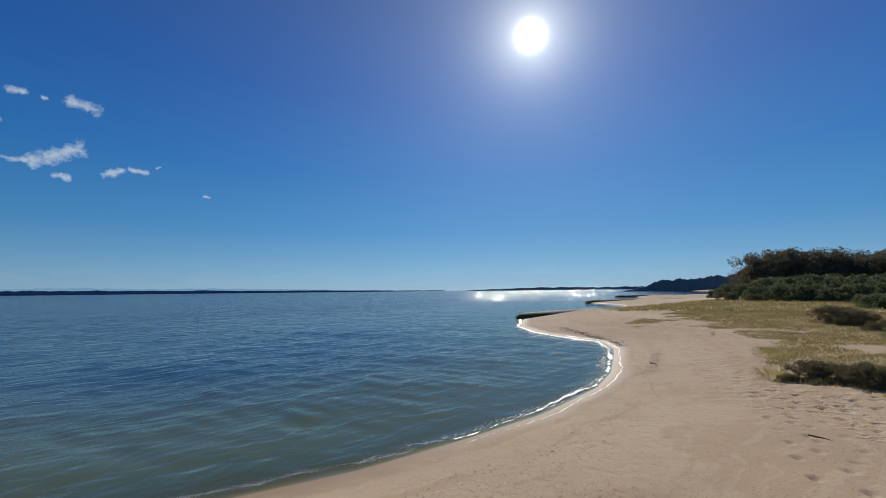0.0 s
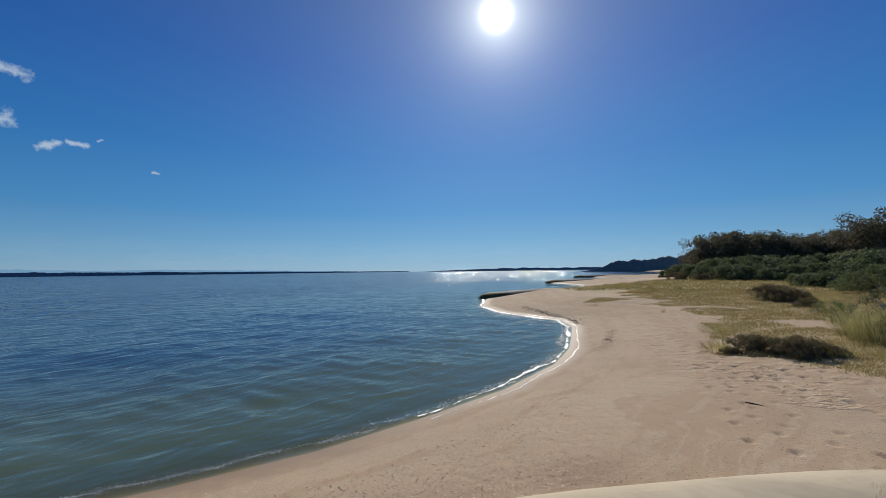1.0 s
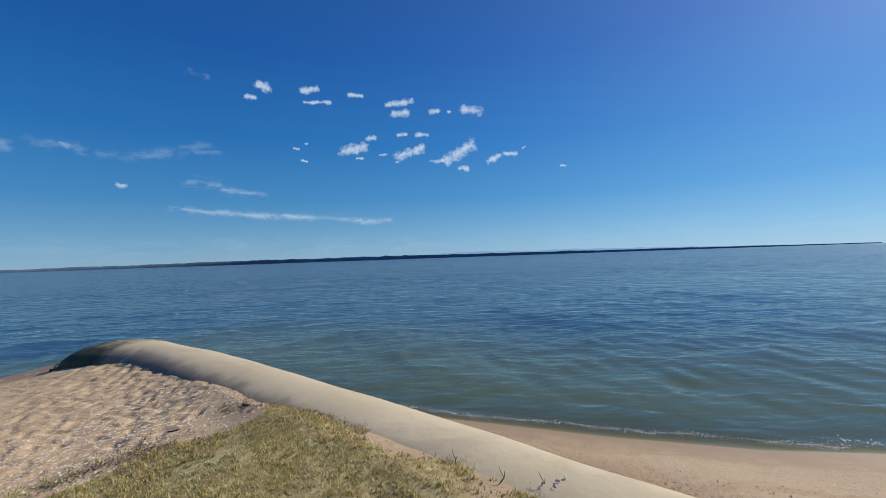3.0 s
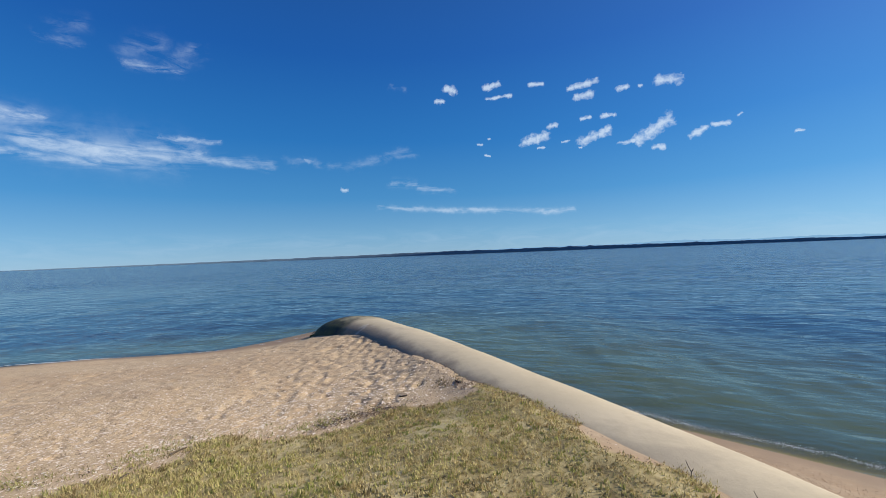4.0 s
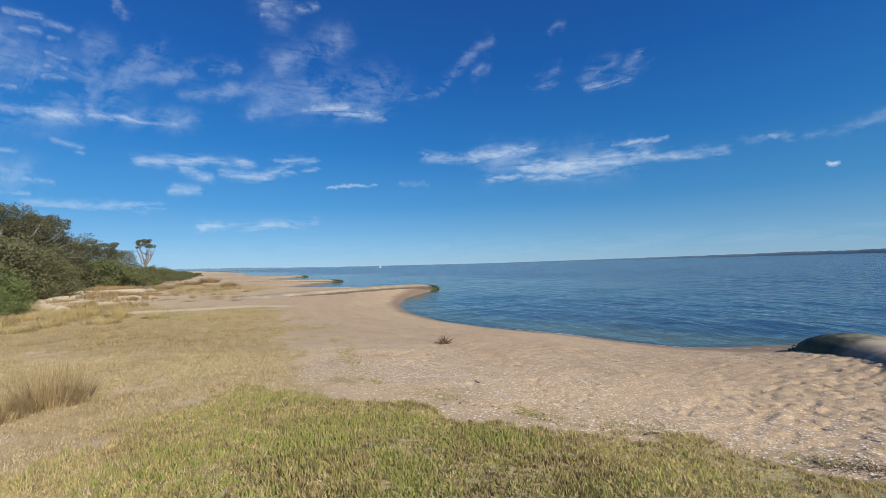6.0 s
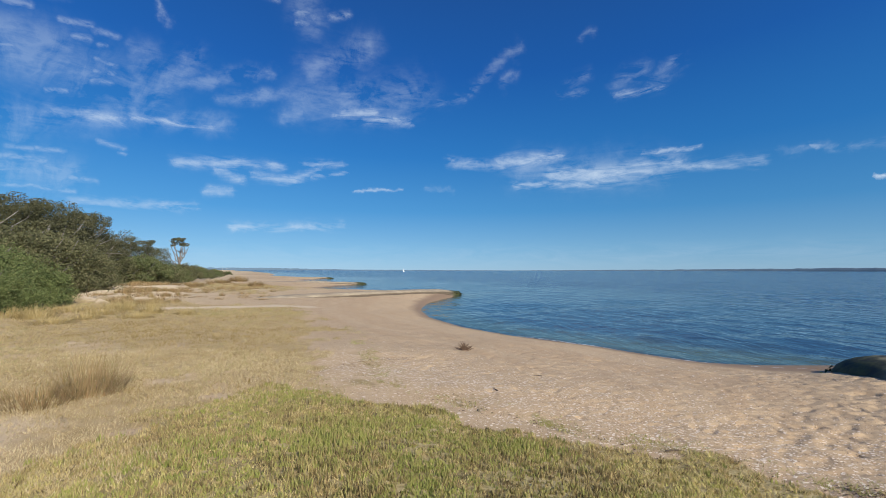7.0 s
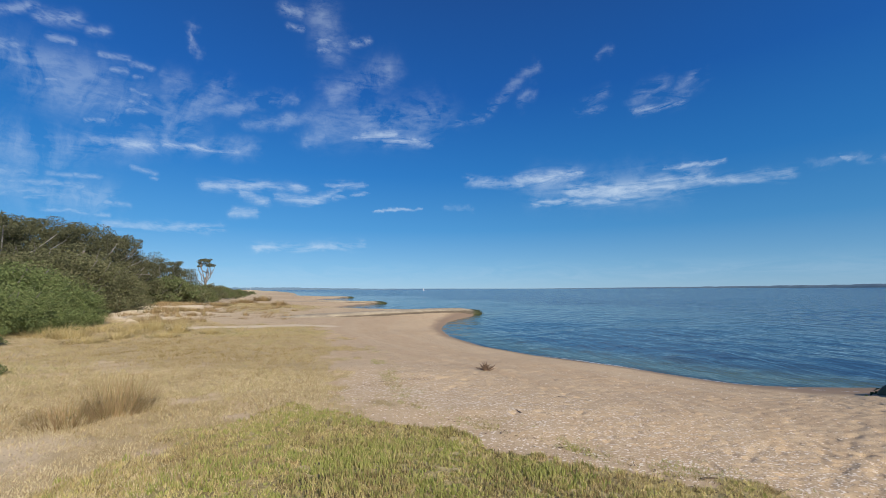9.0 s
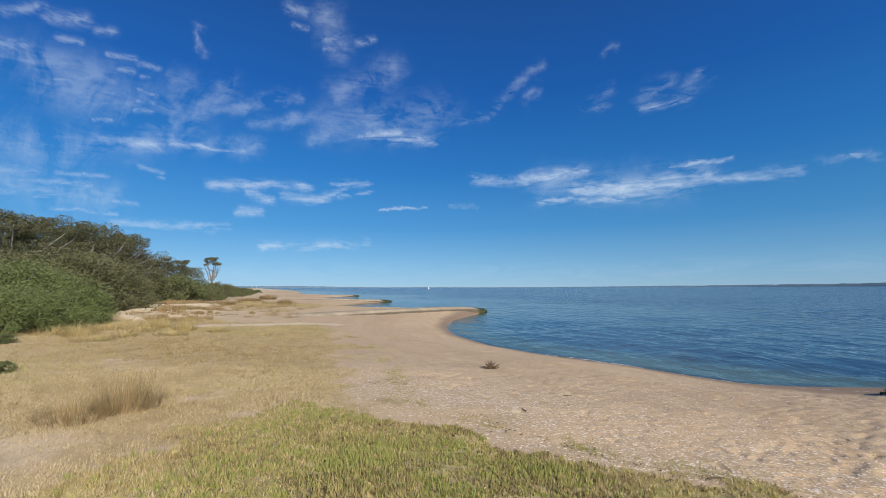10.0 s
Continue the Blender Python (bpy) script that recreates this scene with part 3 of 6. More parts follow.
MAT_STRAW = blade_material("straw_turf", (0.34, 0.25, 0.12), (0.53, 0.41, 0.19), (0.61, 0.50, 0.24), (0.56, 0.49, 0.19), (0.47, 0.44, 0.14), (0.37, 0.38, 0.10), tinted=True)
MAT_HEATH = blade_material("dark_heath_leaves", (0.13, 0.105, 0.055), (0.19, 0.15, 0.08), (0.10, 0.088, 0.042), (0.25, 0.20, 0.10), through_light=0.35)


MAT_GOLD = blade_material("golden_grass", (0.44, 0.34, 0.15), (0.55, 0.43, 0.20), (0.38, 0.30, 0.12), (0.60, 0.48, 0.25), through_light=0.3)
MAT_REED = blade_material("pale_reeds", (0.34, 0.30, 0.12), (0.46, 0.40, 0.17), (0.28, 0.27, 0.09), (0.54, 0.45, 0.22), through_light=0.45)


# the mountains glow pale blue by themselves, in place of haze before them
def haze_glow_material():
    m = Nodes("mountains_haze_glow")
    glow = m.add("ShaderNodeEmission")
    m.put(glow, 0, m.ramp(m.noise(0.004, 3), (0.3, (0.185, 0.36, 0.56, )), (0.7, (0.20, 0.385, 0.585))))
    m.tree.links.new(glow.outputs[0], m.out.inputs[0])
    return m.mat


MAT_HAZE = haze_glow_material()
# ---- tools for shapes ----
RNG = np.random.default_rng(7)


def mesh_of(name, verts, faces, material=None, smooth=True):
    """A mesh from an array of corners and an array of faces, all with as many corners."""
    verts, faces = np.asarray(verts, np.float32), np.asarray(faces, np.int32)
    me = bpy.data.meshes.new(name)
    me.vertices.add(len(verts))
    me.vertices.foreach_set("co", verts.ravel())
    k = faces.shape[1]
    me.loops.add(faces.size)
    me.loops.foreach_set("vertex_index", faces.ravel())
    me.polygons.add(len(faces))
    me.polygons.foreach_set("loop_start", np.arange(0, faces.size, k, dtype=np.int32))
    me.polygons.foreach_set("use_smooth", np.full(len(faces), smooth))
    me.update(calc_edges=True)
    if material:
        me.materials.append(material)
    return me


def mark(me, name, values):
    me.attributes.new(name, "FLOAT", "POINT").data.foreach_set("value", np.asarray(values, np.float32))


def part(name, me, parent, label=""):
    ob = new(name, me)
    ob.parent = parent
    return tagged(ob, label)


def thing(name, label, category, at=(0, 0, 0), group="", kind=""):
    ob = new(name)
    ob.location = at
    return tagged(ob, label, category, group, kind)


def fuzz(x, y, scale, seed=0):
    """Value noise from 0 to 1 on the plan."""
    x, y = np.asarray(x, float) * scale, np.asarray(y, float) * scale
    ix, iy = np.floor(x).astype(np.int64), np.floor(y).astype(np.int64)
    fx, fy = x - ix, y - iy
    fx, fy = fx * fx * (3 - 2 * fx), fy * fy * (3 - 2 * fy)

    def at(i, j):
        h = (i * 374761393 + j * 668265263 + seed * 974634541) & 0xFFFFFFFF
        h = ((h ^ (h >> 13)) * 1274126177) & 0xFFFFFFFF
        return ((h ^ (h >> 16)) & 0xFFFFFF) / 0xFFFFFF

    low = at(ix, iy) * (1 - fx) + at(ix + 1, iy) * fx
    high = at(ix, iy + 1) * (1 - fx) + at(ix + 1, iy + 1) * fx
    return low * (1 - fy) + high * fy


def soft(v, lo, hi):
    u = np.clip((v - lo) / (hi - lo), 0, 1)
    return u * u * (3 - 2 * u)


def reach(px, py, line):
    """Distance to a line of points, the nearest place along it (in points), and the side (positive: left of its run)."""
    line = np.asarray(line, float)
    best, along, side = np.full(px.shape, 1e9), np.zeros(px.shape), np.zeros(px.shape)
    for k, (a, b) in enumerate(zip(line[:-1], line[1:])):
        d = b[:2] - a[:2]
        h = np.clip(((px - a[0]) * d[0] + (py - a[1]) * d[1]) / (d @ d), 0, 1)
        ox, oy = px - a[0] - h * d[0], py - a[1] - h * d[1]
        far = np.hypot(ox, oy)
        near = far < best
        best, along = np.where(near, far, best), np.where(near, k + h, along)
        side = np.where(near, np.sign(d[0] * oy - d[1] * ox), side)
    return best, along, side


def inside(px, py, poly):
    """Which points lie in a closed outline."""
    hit = np.zeros(px.shape, bool)
    for (x0, y0), (x1, y1) in zip(poly, poly[1:] + poly[:1]):
        if y0 != y1:
            hit ^= ((y0 > py) != (y1 > py)) & (px < (x1 - x0) * (py - y0) / (y1 - y0) + x0)
    return hit


def zone(px, py, poly, ragged=0.5):
    """1 well inside an outline, 0 outside, with a soft and ragged edge."""
    far, _, _ = reach(px, py, poly + poly[:1])
    far = np.where(inside(px, py, poly), far, -far)
    far = far + (fuzz(px, py, 1.3, 3) - 0.5) * 2 * ragged + (fuzz(px, py, 4.0, 4) - 0.5) * ragged
    return soft(far, -0.35 * ragged - 0.05, 0.65 * ragged + 0.05)


# ---- plan of the shore: the waterline from south to north, water to the east ----
SHORE = [
    (1400, -4800), (420, -1200), (190, -560), (150, -430), (95, -330), (52, -220), (44, -150), (63.5, -128.5), (40, -121),
    (29, -92), (42.5, -74.5), (31.5, -66), (25, -50), (25.3, -33), (23.5, -30), (19.3, -24.2), (16, -21.6), (13.5, -20.5),
    (10.9, -19.8), (9.4, -18), (8.4, -16), (7.0, -13), (6.25, -10.7), (5.85, -7.8), (5.9, -5.4), (6.05, -3.5), (6.45, -1.8), (6.95, -0.2),
    (7.4, 1.3), (8.1, 2.6), (9.3, 4.6), (10.6, 7.4), (10.6, 9.2), (9.35, 9.85), (7.6, 11.65), (5.9, 14.6), (3.65, 17.1), (1.9, 19.8), (0.5, 23.7),
    (-0.1, 28.2), (0.2, 33.8), (1.6, 40), (4.2, 46.2), (2.5, 47.3), (-4, 48.2), (-12, 55), (-15.5, 60.5), (-14, 70), (-10.6, 79.2), (-14, 81),
    (-27, 92), (-35, 110), (-28.2, 134.5), (-38, 137), (-62, 170), (-78, 230), (-120, 340), (-240, 620), (-560, 1300), (-2100, 4800),
]
LAND = SHORE + [(-4990, 4990), (-4990, -4990), (1400, -4990)]

# the groynes: centre line from the land out, with the height of the crown
GROYNE = [(-3.4, -7.6, 0.95), (-2.0, -6.55, 1.0), (-0.8, -5.65, 1.02), (0.15, -4.75, 1.03), (0.95, -3.8, 1.04), (1.7, -2.8, 1.04), (2.6, -1.55, 1.04),
          (3.25, -0.7, 1.04), (4.0, 0.2, 1.03), (4.85, 1.25, 1.02), (5.85, 2.5, 1.0), (7.05, 3.95, 0.98), (8.15, 5.5, 0.97), (9.05, 7.0, 0.97), (9.7, 8.3, 0.92), (10.15, 9.3, 0.72)]
# the other groynes: line, how far the sand reaches below the crown, the stretch at the tip that lies free
OTHERS = [
    ([(-13, 24.5, 0.7), (-9, 29, 0.98), (-5.2, 33.5, 0.97), (-1.2, 38.8, 0.88), (1.6, 43, 0.72), (3.7, 46.4, 0.35)], 0.36, 4.0),
    ([(-36, 55, 0.6), (-27, 63, 0.9), (-18, 72, 0.8), (-10.6, 79.4, 0.35)], 0.28, 6.0),
    ([(-58, 105, 0.6), (-44, 119, 0.9), (-28.2, 134.6, 0.4)], 0.25, 8.0),
    ([(10.5, -50, 0.5), (15, -44, 0.85), (20.5, -37, 0.85), (24.9, -31.2, 0.5)], 0.02, 4.5),
    ([(26, -92, 0.5), (35, -82, 0.8), (42.6, -74.2, 0.55)], 0.02, 6.0),
    ([(46, -146, 0.5), (55, -137, 0.8), (63.5, -128.2, 0.6)], 0.02, 9.0),
]
TURF = [(4.95, 2.35), (4.2, 3.1), (2.7, 4.3), (1.8, 4.8), (0.95, 5.4), (-0.4, 5.9), (-1.2, 6.0), (-2.4, 6.3), (-3.1, 5.4), (-3.3, 4.0), (-3.2, 2.0),
        (-4, -2), (-3, -6.0), (-0.6, -5.05), (0.55, -3.75), (1.75, -2.25), (2.75, -0.95), (3.48, -0.06), (4.12, 0.76), (4.8, 1.65)]
FIELD = [(-1.2, 5.9), (-1.25, 7.2), (-2.0, 9.5), (-2.3, 11), (-3.3, 15), (-4.6, 19.4), (-7.6, 23.6), (-10.8, 21.8), (-14, 24), (-20, 28),
         (-30, 30), (-40, 20), (-24, 4), (-14, 3), (-6.2, 6.4), (-3.4, 6.6), (-2.6, 6.2)]
STUBBLE = [(-2.4, 0.5), (-2.6, 5.0), (-2.0, 7.0), (-6.5, 7.6), (-14, 3.2), (-12, -4), (-4, -2)]
BARE = [(-4.6, 8.6), (-5.6, 10.4), (-8.2, 10.8), (-9.5, 9.0), (-7.0, 8.2)]
PATCH_N = [(-11, 30), (-10, 40), (-14, 52), (-22, 58), (-31, 55), (-24, 42), (-18, 33)]
FIELD_S = [(-4, -10.2), (-0.2, -11.0), (0.25, -11.1), (0.55, -11.7), (1.4, -12.0), (2.5, -13.0), (2.9, -15.6), (4.1, -16.9), (4.2, -18.8), (6.1, -21.7), (7.1, -24.4), (9.6, -28.4),
           (12, -30), (16.4, -33.1), (20, -38), (23, -56), (21, -61), (16, -84), (-10, -80), (-40, -60), (-40, -12)]
BARE_S = [(1.9, -19.4), (0.9, -18.7), (-0.2, -17.2), (0.3, -16.5), (1.1, -17.1), (2.0, -18.5)]
SLIT_S = [(7.1, -23.6), (5.2, -24.2), (3.2, -23.5), (3.2, -22.7), (5.4, -22.9), (6.7, -22.4)]
PATCH_S = [(12.9, -26.0), (12.4, -28.2), (9.8, -26.8), (10.1, -24.4), (11.4, -24.4)]
# a strip of brown gravel on the seaward side of the tube
OUTER = [(6.0, -0.1), (5.4, -0.75), (4.9, -1.3), (4.4, -1.8), (3.7, -2.6), (2.9, -3.6), (2.2, -4.6)]
BARE_W = [(-3.1, 3.2), (-3.2, 4.8), (-3.2, 5.7), (-4.4, 5.5), (-6, 5.0), (-9, 4.4), (-9, 1), (-3, 0.8)]
DUNE = [(-14.9, 21.0), (-16.8, 22.6), (-22, 32), (-32, 46), (-31, 52), (-20, 36), (-15, 29), (-14.6, 24)]
TRACK = [(-12.5, 18.2), (-10.8, 19.4), (-9.4, 20.6), (-7.6, 22.2), (-6.0, 22.6)]
# footprints: trails over the sand, each print a small hollow
TRAILS = [[(-0.3, -5.9), (1.0, -7.6), (1.9, -10.2), (3.0, -13.6), (5.6, -19.0), (9.5, -26)], [(0.8, -6.1), (1.9, -8.6), (2.9, -11.6), (4.4, -15.6), (8.0, -21)],
          [(2.4, -10.5), (3.6, -14.5), (5.6, -19.5), (9, -27)], [(3.2, -12), (5.0, -16.5), (7.4, -21.5)], [(-0.8, -7.2), (0.4, -8.6), (1.3, -9.8), (1.9, -10.9)], [(5.2, 9.8), (3.6, 10.6), (1.4, 13.5), (-0.8, 18), (-2.2, 25)], [(7.4, 8.6), (5.4, 8.2), (3.6, 9.0), (2.2, 11.6)]]
TREAD_N = [(-2.0, 12.5), (0.6, 11.6), (2.6, 10.8), (5.2, 10.0), (8.2, 9.2), (9.2, 8.2), (8.5, 6.6), (6.2, 4.2), (5.2, 3.1), (3.2, 4.7), (1.6, 5.9), (0, 7.4)]
TREAD_S = [(0, -10.4), (0.8, -8.8), (1.8, -9.0), (4.4, -12.8), (8.2, -18.6), (10.5, -20.2), (15, -25), (14, -28.5), (9.5, -26.8), (6.5, -21.6), (4.4, -17), (2.6, -12.8), (0.6, -11.4)]
PRINTS = []
for area, count, least, most_deep in ((TREAD_N, 2300, 0.006, 0.017), (TREAD_S, 2600, 0.022, 0.058)):
    ax, ay = min(p[0] for p in area), min(p[1] for p in area)
    bx, by = max(p[0] for p in area), max(p[1] for p in area)
    for k in range(count):
        x, y = random.uniform(ax, bx), random.uniform(ay, by)
        if inside(np.array([x]), np.array([y]), area)[0]:
            PRINTS.append((x, y, random.uniform(0, 6.283), random.uniform(least, most_deep)))
for k in range(420):
    u = random.uniform(0, 1)
    PRINTS.append((5.3 + 3.2 * u - abs(random.gauss(0, 0.8)), 3.2 + 3.6 * u + abs(random.gauss(0, 0.5)), random.uniform(0, 6.283), random.uniform(0.007, 0.017)))
for trail in TRAILS:
    for (ax, ay), (bx, by) in zip(trail[:-1], trail[1:]):
        gap = math.hypot(bx - ax, by - ay)
        for k in range(int(gap / 0.34)):
            u = (k + random.uniform(-0.2, 0.2)) * 0.34 / gap
            side = 0.13 * (1 if k % 2 else -1) + random.uniform(-0.12, 0.12)
            PRINTS.append((ax + (bx - ax) * u - (by - ay) / gap * side, ay + (by - ay) * u + (bx - ax) / gap * side,
                           math.atan2(by - ay, bx - ax) + random.uniform(-0.3, 0.3), random.uniform(0.018, 0.042)))


def steps(px, py):
    out, order = np.zeros(px.shape), np.argsort(px)
    across = px[order]
    for x, y, a, deep in PRINTS:
        near = order[np.searchsorted(across, x - 0.34):np.searchsorted(across, x + 0.34)]
        near = near[np.abs(py[near] - y) < 0.34]
        if len(near):
            dx, dy = px[near] - x, py[near] - y
            u, v = dx * math.cos(a) + dy * math.sin(a), dy * math.cos(a) - dx * math.sin(a)
            r = (u / 0.075) ** 2 + (v / 0.045) ** 2
            out[near] += deep * np.exp(-r) - 0.1 * deep * np.exp(-((np.sqrt(r) - 1.8) / 0.5) ** 2)
    return np.clip(out, -0.04, 0.09)


def lie(px, py, rough=True):
    """Height of the ground, the distance inland, and the covers."""
    px, py = np.asarray(px, float), np.asarray(py, float)
    d, _, _ = reach(px, py, SHORE)
    d = np.where(inside(px, py, LAND), d, -d)
    up = 1.15 * (1 - np.exp(-np.maximum(d, 0) / 7.0))
    z = np.where(d > 0, up, np.maximum(d * (0.15 + 0.25 * soft(py, 9, 15)), -1.6))
    z = z + soft(d, 26, 60) * 1.1 + soft(d, 55, 140) * 0.25
    # sand held up behind the groyne
    g, s, side = reach(px, py, GROYNE)
    held = np.interp(s, (0, 5, 8, 9, 10, 11, 12, 13, 14, 15), (1.0, 1.02, 1.0, 0.98, 0.93, 0.87, 0.82, 0.75, 0.57, 0.36)) - 0.02
    w = np.where((side > 0), np.exp(-np.maximum(g - 0.75, 0) / 2.4), 0)
    z = z + np.where(held > z, w * (held - z), 0)
    for line, under, free in OTHERS:
        g, s, _ = reach(px, py, line)
        tip = np.hypot(px - line[-1][0], py - line[-1][1])
        crown = np.interp(s, range(len(line)), [p[2] for p in line]) - under
        z = z + np.exp(-np.maximum(g - 0.7, 0) / 1.8) * np.maximum(crown - z, 0) * soft(tip, free * 0.6, free * 1.5)
    turf = zone(px, py, TURF, 0.45)
    z = z + 0.22 * soft(reach(px, py, TURF + TURF[:1])[0] * np.where(inside(px, py, TURF), 1, -1), -0.5, 2.2)
    wild = np.maximum.reduce([zone(px, py, FIELD, 0.8) * (1 - 0.5 * zone(px, py, BARE, 1.2)), 0.7 * zone(px, py, PATCH_N, 2.5),
                              zone(px, py, FIELD_S, 1.0) * (1 - 0.85 * np.maximum(zone(px, py, BARE_S, 0.4), zone(px, py, SLIT_S, 0.4))), 0.8 * zone(px, py, PATCH_S, 0.8), 0.92 * zone(px, py, STUBBLE, 0.7)])
    wild = wild * (0.6 + 0.4 * soft(fuzz(px, py, 0.45, 9) + 0.5 * (py < -8), 0.25, 0.5))
    dune = zone(px, py, DUNE, 2.0)
    wild = wild * (1 - 0.85 * dune) * (1 - 0.22 * zone(px, py, BARE_W, 0.9)) * (1 - soft(reach(px, py, TRACK)[0], 0.75, 0.3))
    z = z + dune * 0.3 * soft(fuzz(px, py, 0.22, 71), 0.35, 0.75)
    inland = soft(d, 34, 50) * (1 - dune)
    wild = np.maximum(wild, 0.8 * inland)
    if rough:
        land = soft(d, 0.3, 1.5)
        calm = 0.3 + 0.7 * np.clip(soft(d, 3, 8) + soft(py, 1, 4), 0, 1)
        z = z + land * calm * ((fuzz(px, py, 0.6, 1) - 0.5) * 0.06 + (fuzz(px, py, 2.2, 2) - 0.5) * 0.03)
        trodden = land * (1 - turf) * (1 - 0.7 * wild) * (0.25 + soft(fuzz(px, py, 0.25, 5), 0.35, 0.7))
        trodden = trodden * (0.05 + 1.7 * np.exp(-((px - 6.6) ** 2 + (py - 6.4) ** 2) / 7) + 0.5 * np.exp(-((px - 4.5) ** 2 / 18 + (py - 9) ** 2 / 14)) + 0.35 * np.exp(-((px - 1.6) ** 2 / 4 + (py + 11) ** 2 / 60)))
        z = z - trodden * 0.016 * soft(fuzz(px, py, 9.0, 6), 0.58, 0.8)
        z = z - steps(px, py) * (1 - turf)
    return z, d, turf, wild


def disc(step_in, inner, outer, sector):
    """A sheet in rings round the viewpoint: radii and bearings."""
    near = [0.01, inner * 0.33, inner * 0.66, inner]
    while near[-1] < 32:
        near.append(near[-1] * (step_in if 3 < near[-1] < 16 else 1 + 2 * (step_in - 1)))
    while near[-1] < 4850:
        near.append(near[-1] * 1.055)
    radii = np.array(near)
    a = np.radians(np.concatenate([np.arange(-186, 50, sector), np.arange(50, 174, 4.0)]))
    return radii, a


def ring_mesh(radii, a):
    nr, na = len(radii), len(a)
    x, y = -np.outer(radii, np.sin(a)).ravel(), np.outer(radii, np.cos(a)).ravel()
    i, j = np.meshgrid(np.arange(nr - 1), np.arange(na), indexing="ij")
    k = (j + 1) % na
    faces = np.stack([i * na + j, i * na + k, (i + 1) * na + k, (i + 1) * na + j], -1).reshape(-1, 4)
    return x, y, faces


# ---- ground ----
def growing(*stages):
    """Radii that grow by each factor up to each limit."""
    out = [0.01, 0.3, 0.6, 0.9]
    for limit, factor in stages:
        while out[-1] < limit:
            out.append(out[-1] * factor)
    return np.array(out)


radii = growing((4.1, 1.016), (11.5, 1.0039), (24, 1.0064), (42, 1.013), (4850, 1.055))
bearings = np.radians(np.concatenate([np.arange(-186, -138, 0.31), np.arange(-138, -62, 0.5), np.arange(-62, 16, 0.225), np.arange(16, 50, 0.4), np.arange(50, 174, 4.0)]))
gx, gy, gf = ring_mesh(radii, bearings)
gz, gd, gturf, gwild = lie(gx, gy)
ground_mesh = mesh_of("ground", np.stack([gx, gy, gz], -1), gf[:, ::-1], MAT_GROUND)
mark(ground_mesh, "shore", gd)
mark(ground_mesh, "turf", gturf)
mark(ground_mesh, "wild", gwild)
band = np.exp(-((reach(gx, gy, [(-1.0, 8.4), (0.4, 7.2), (2.0, 5.9), (3.6, 4.7), (4.4, 4.0)])[0]) / 1.5) ** 2)
mark(ground_mesh, "gravel", np.exp(-(reach(gx, gy, OUTER)[0] / 0.5) ** 2) * (0.3 + 0.7 * fuzz(gx, gy, 1.6, 57)))
band = np.maximum(band, 0.35 * np.exp(-(reach(gx, gy, [(5.1, 1.4), (4.2, -0.6), (3.4, -2.2), (2.4, -4.2)])[0] / 0.7) ** 2))
rough = 0.14 + 0.36 * soft(gd, 3, 7) + 0.45 * soft(gy, 1.0, 4.0)
mark(ground_mesh, "trodden", np.clip(rough, 0, 1.0))
by_tube, along_tube, tube_side = reach(gx, gy, GROYNE)
pocked = np.where(tube_side > 0, 1.0, 0.0) * np.exp(-np.maximum(by_tube - 0.9, 0) / 1.1) * soft(along_tube, 9.6, 10.6) + 0.10 * np.exp(-((gx - 5) ** 2 / 12 + (gy - 8.5) ** 2 / 8))
mark(ground_mesh, "pocked", np.clip(pocked, 0, 1) * soft(fuzz(gx, gy, 1.5, 51), 0.15, 0.5))
# band is shell sand; the northward term paints in the front-lit tone
mark(ground_mesh, "shell", np.clip(band + 0.55 * soft(gy, 2, 5), 0.08, 1))
pale = np.maximum(zone(gx, gy, DUNE, 2.0), soft(reach(gx, gy, TRACK)[0], 0.8, 0.3))
mark(ground_mesh, "pale", np.maximum(pale, 0.35 * zone(gx, gy, BARE_W, 0.9)))
mark(ground_mesh, "tread", zone(gx, gy, TREAD_S, 1.2) * (1 - gwild))
tagged(new("ground", ground_mesh), "pale tan sand beach running up to dry grass", "ground", kind="structure")

# ---- water ----
radii, bearings = disc(1.007, 3.5, 4850, 0.45)
wx, wy, wf = ring_mesh(radii, bearings)
wz, wd, _, _ = lie(wx, wy, False)
keep = (wd[wf] < 1.2).any(1)
wave = np.zeros_like(wx)
for k in range(26):
    length = 0.55 * 1.13 ** k
    turn = radians(-68) + RNG.normal(0, 0.75)
    size = 0.0036 * length ** 0.6
    wave += size * np.sin(2 * np.pi / length * (wx * math.cos(turn) + wy * math.sin(turn)) + RNG.uniform(0, 6.28)) * soft(np.hypot(wx, wy), 130 * length, 45 * length)
wave *= soft(-wd, -0.2, 3.0) * (0.55 + 0.9 * fuzz(wx, wy, 0.07, 12)) * 0.8
used = np.unique(wf[keep])
index = np.zeros(len(wx), np.int64)
index[used] = np.arange(len(used))
water_mesh = mesh_of("water", np.stack([wx, wy, wave + 0.03], -1)[used], index[wf[keep]][:, ::-1], MAT_WATER)
mark(water_mesh, "depth", (0.03 - wz)[used])
mark(water_mesh, "open", soft(-wd, 1.0, 45.0)[used])
tagged(new("water", water_mesh), "calm blue-green lake water with small ripples", "water", kind="structure")


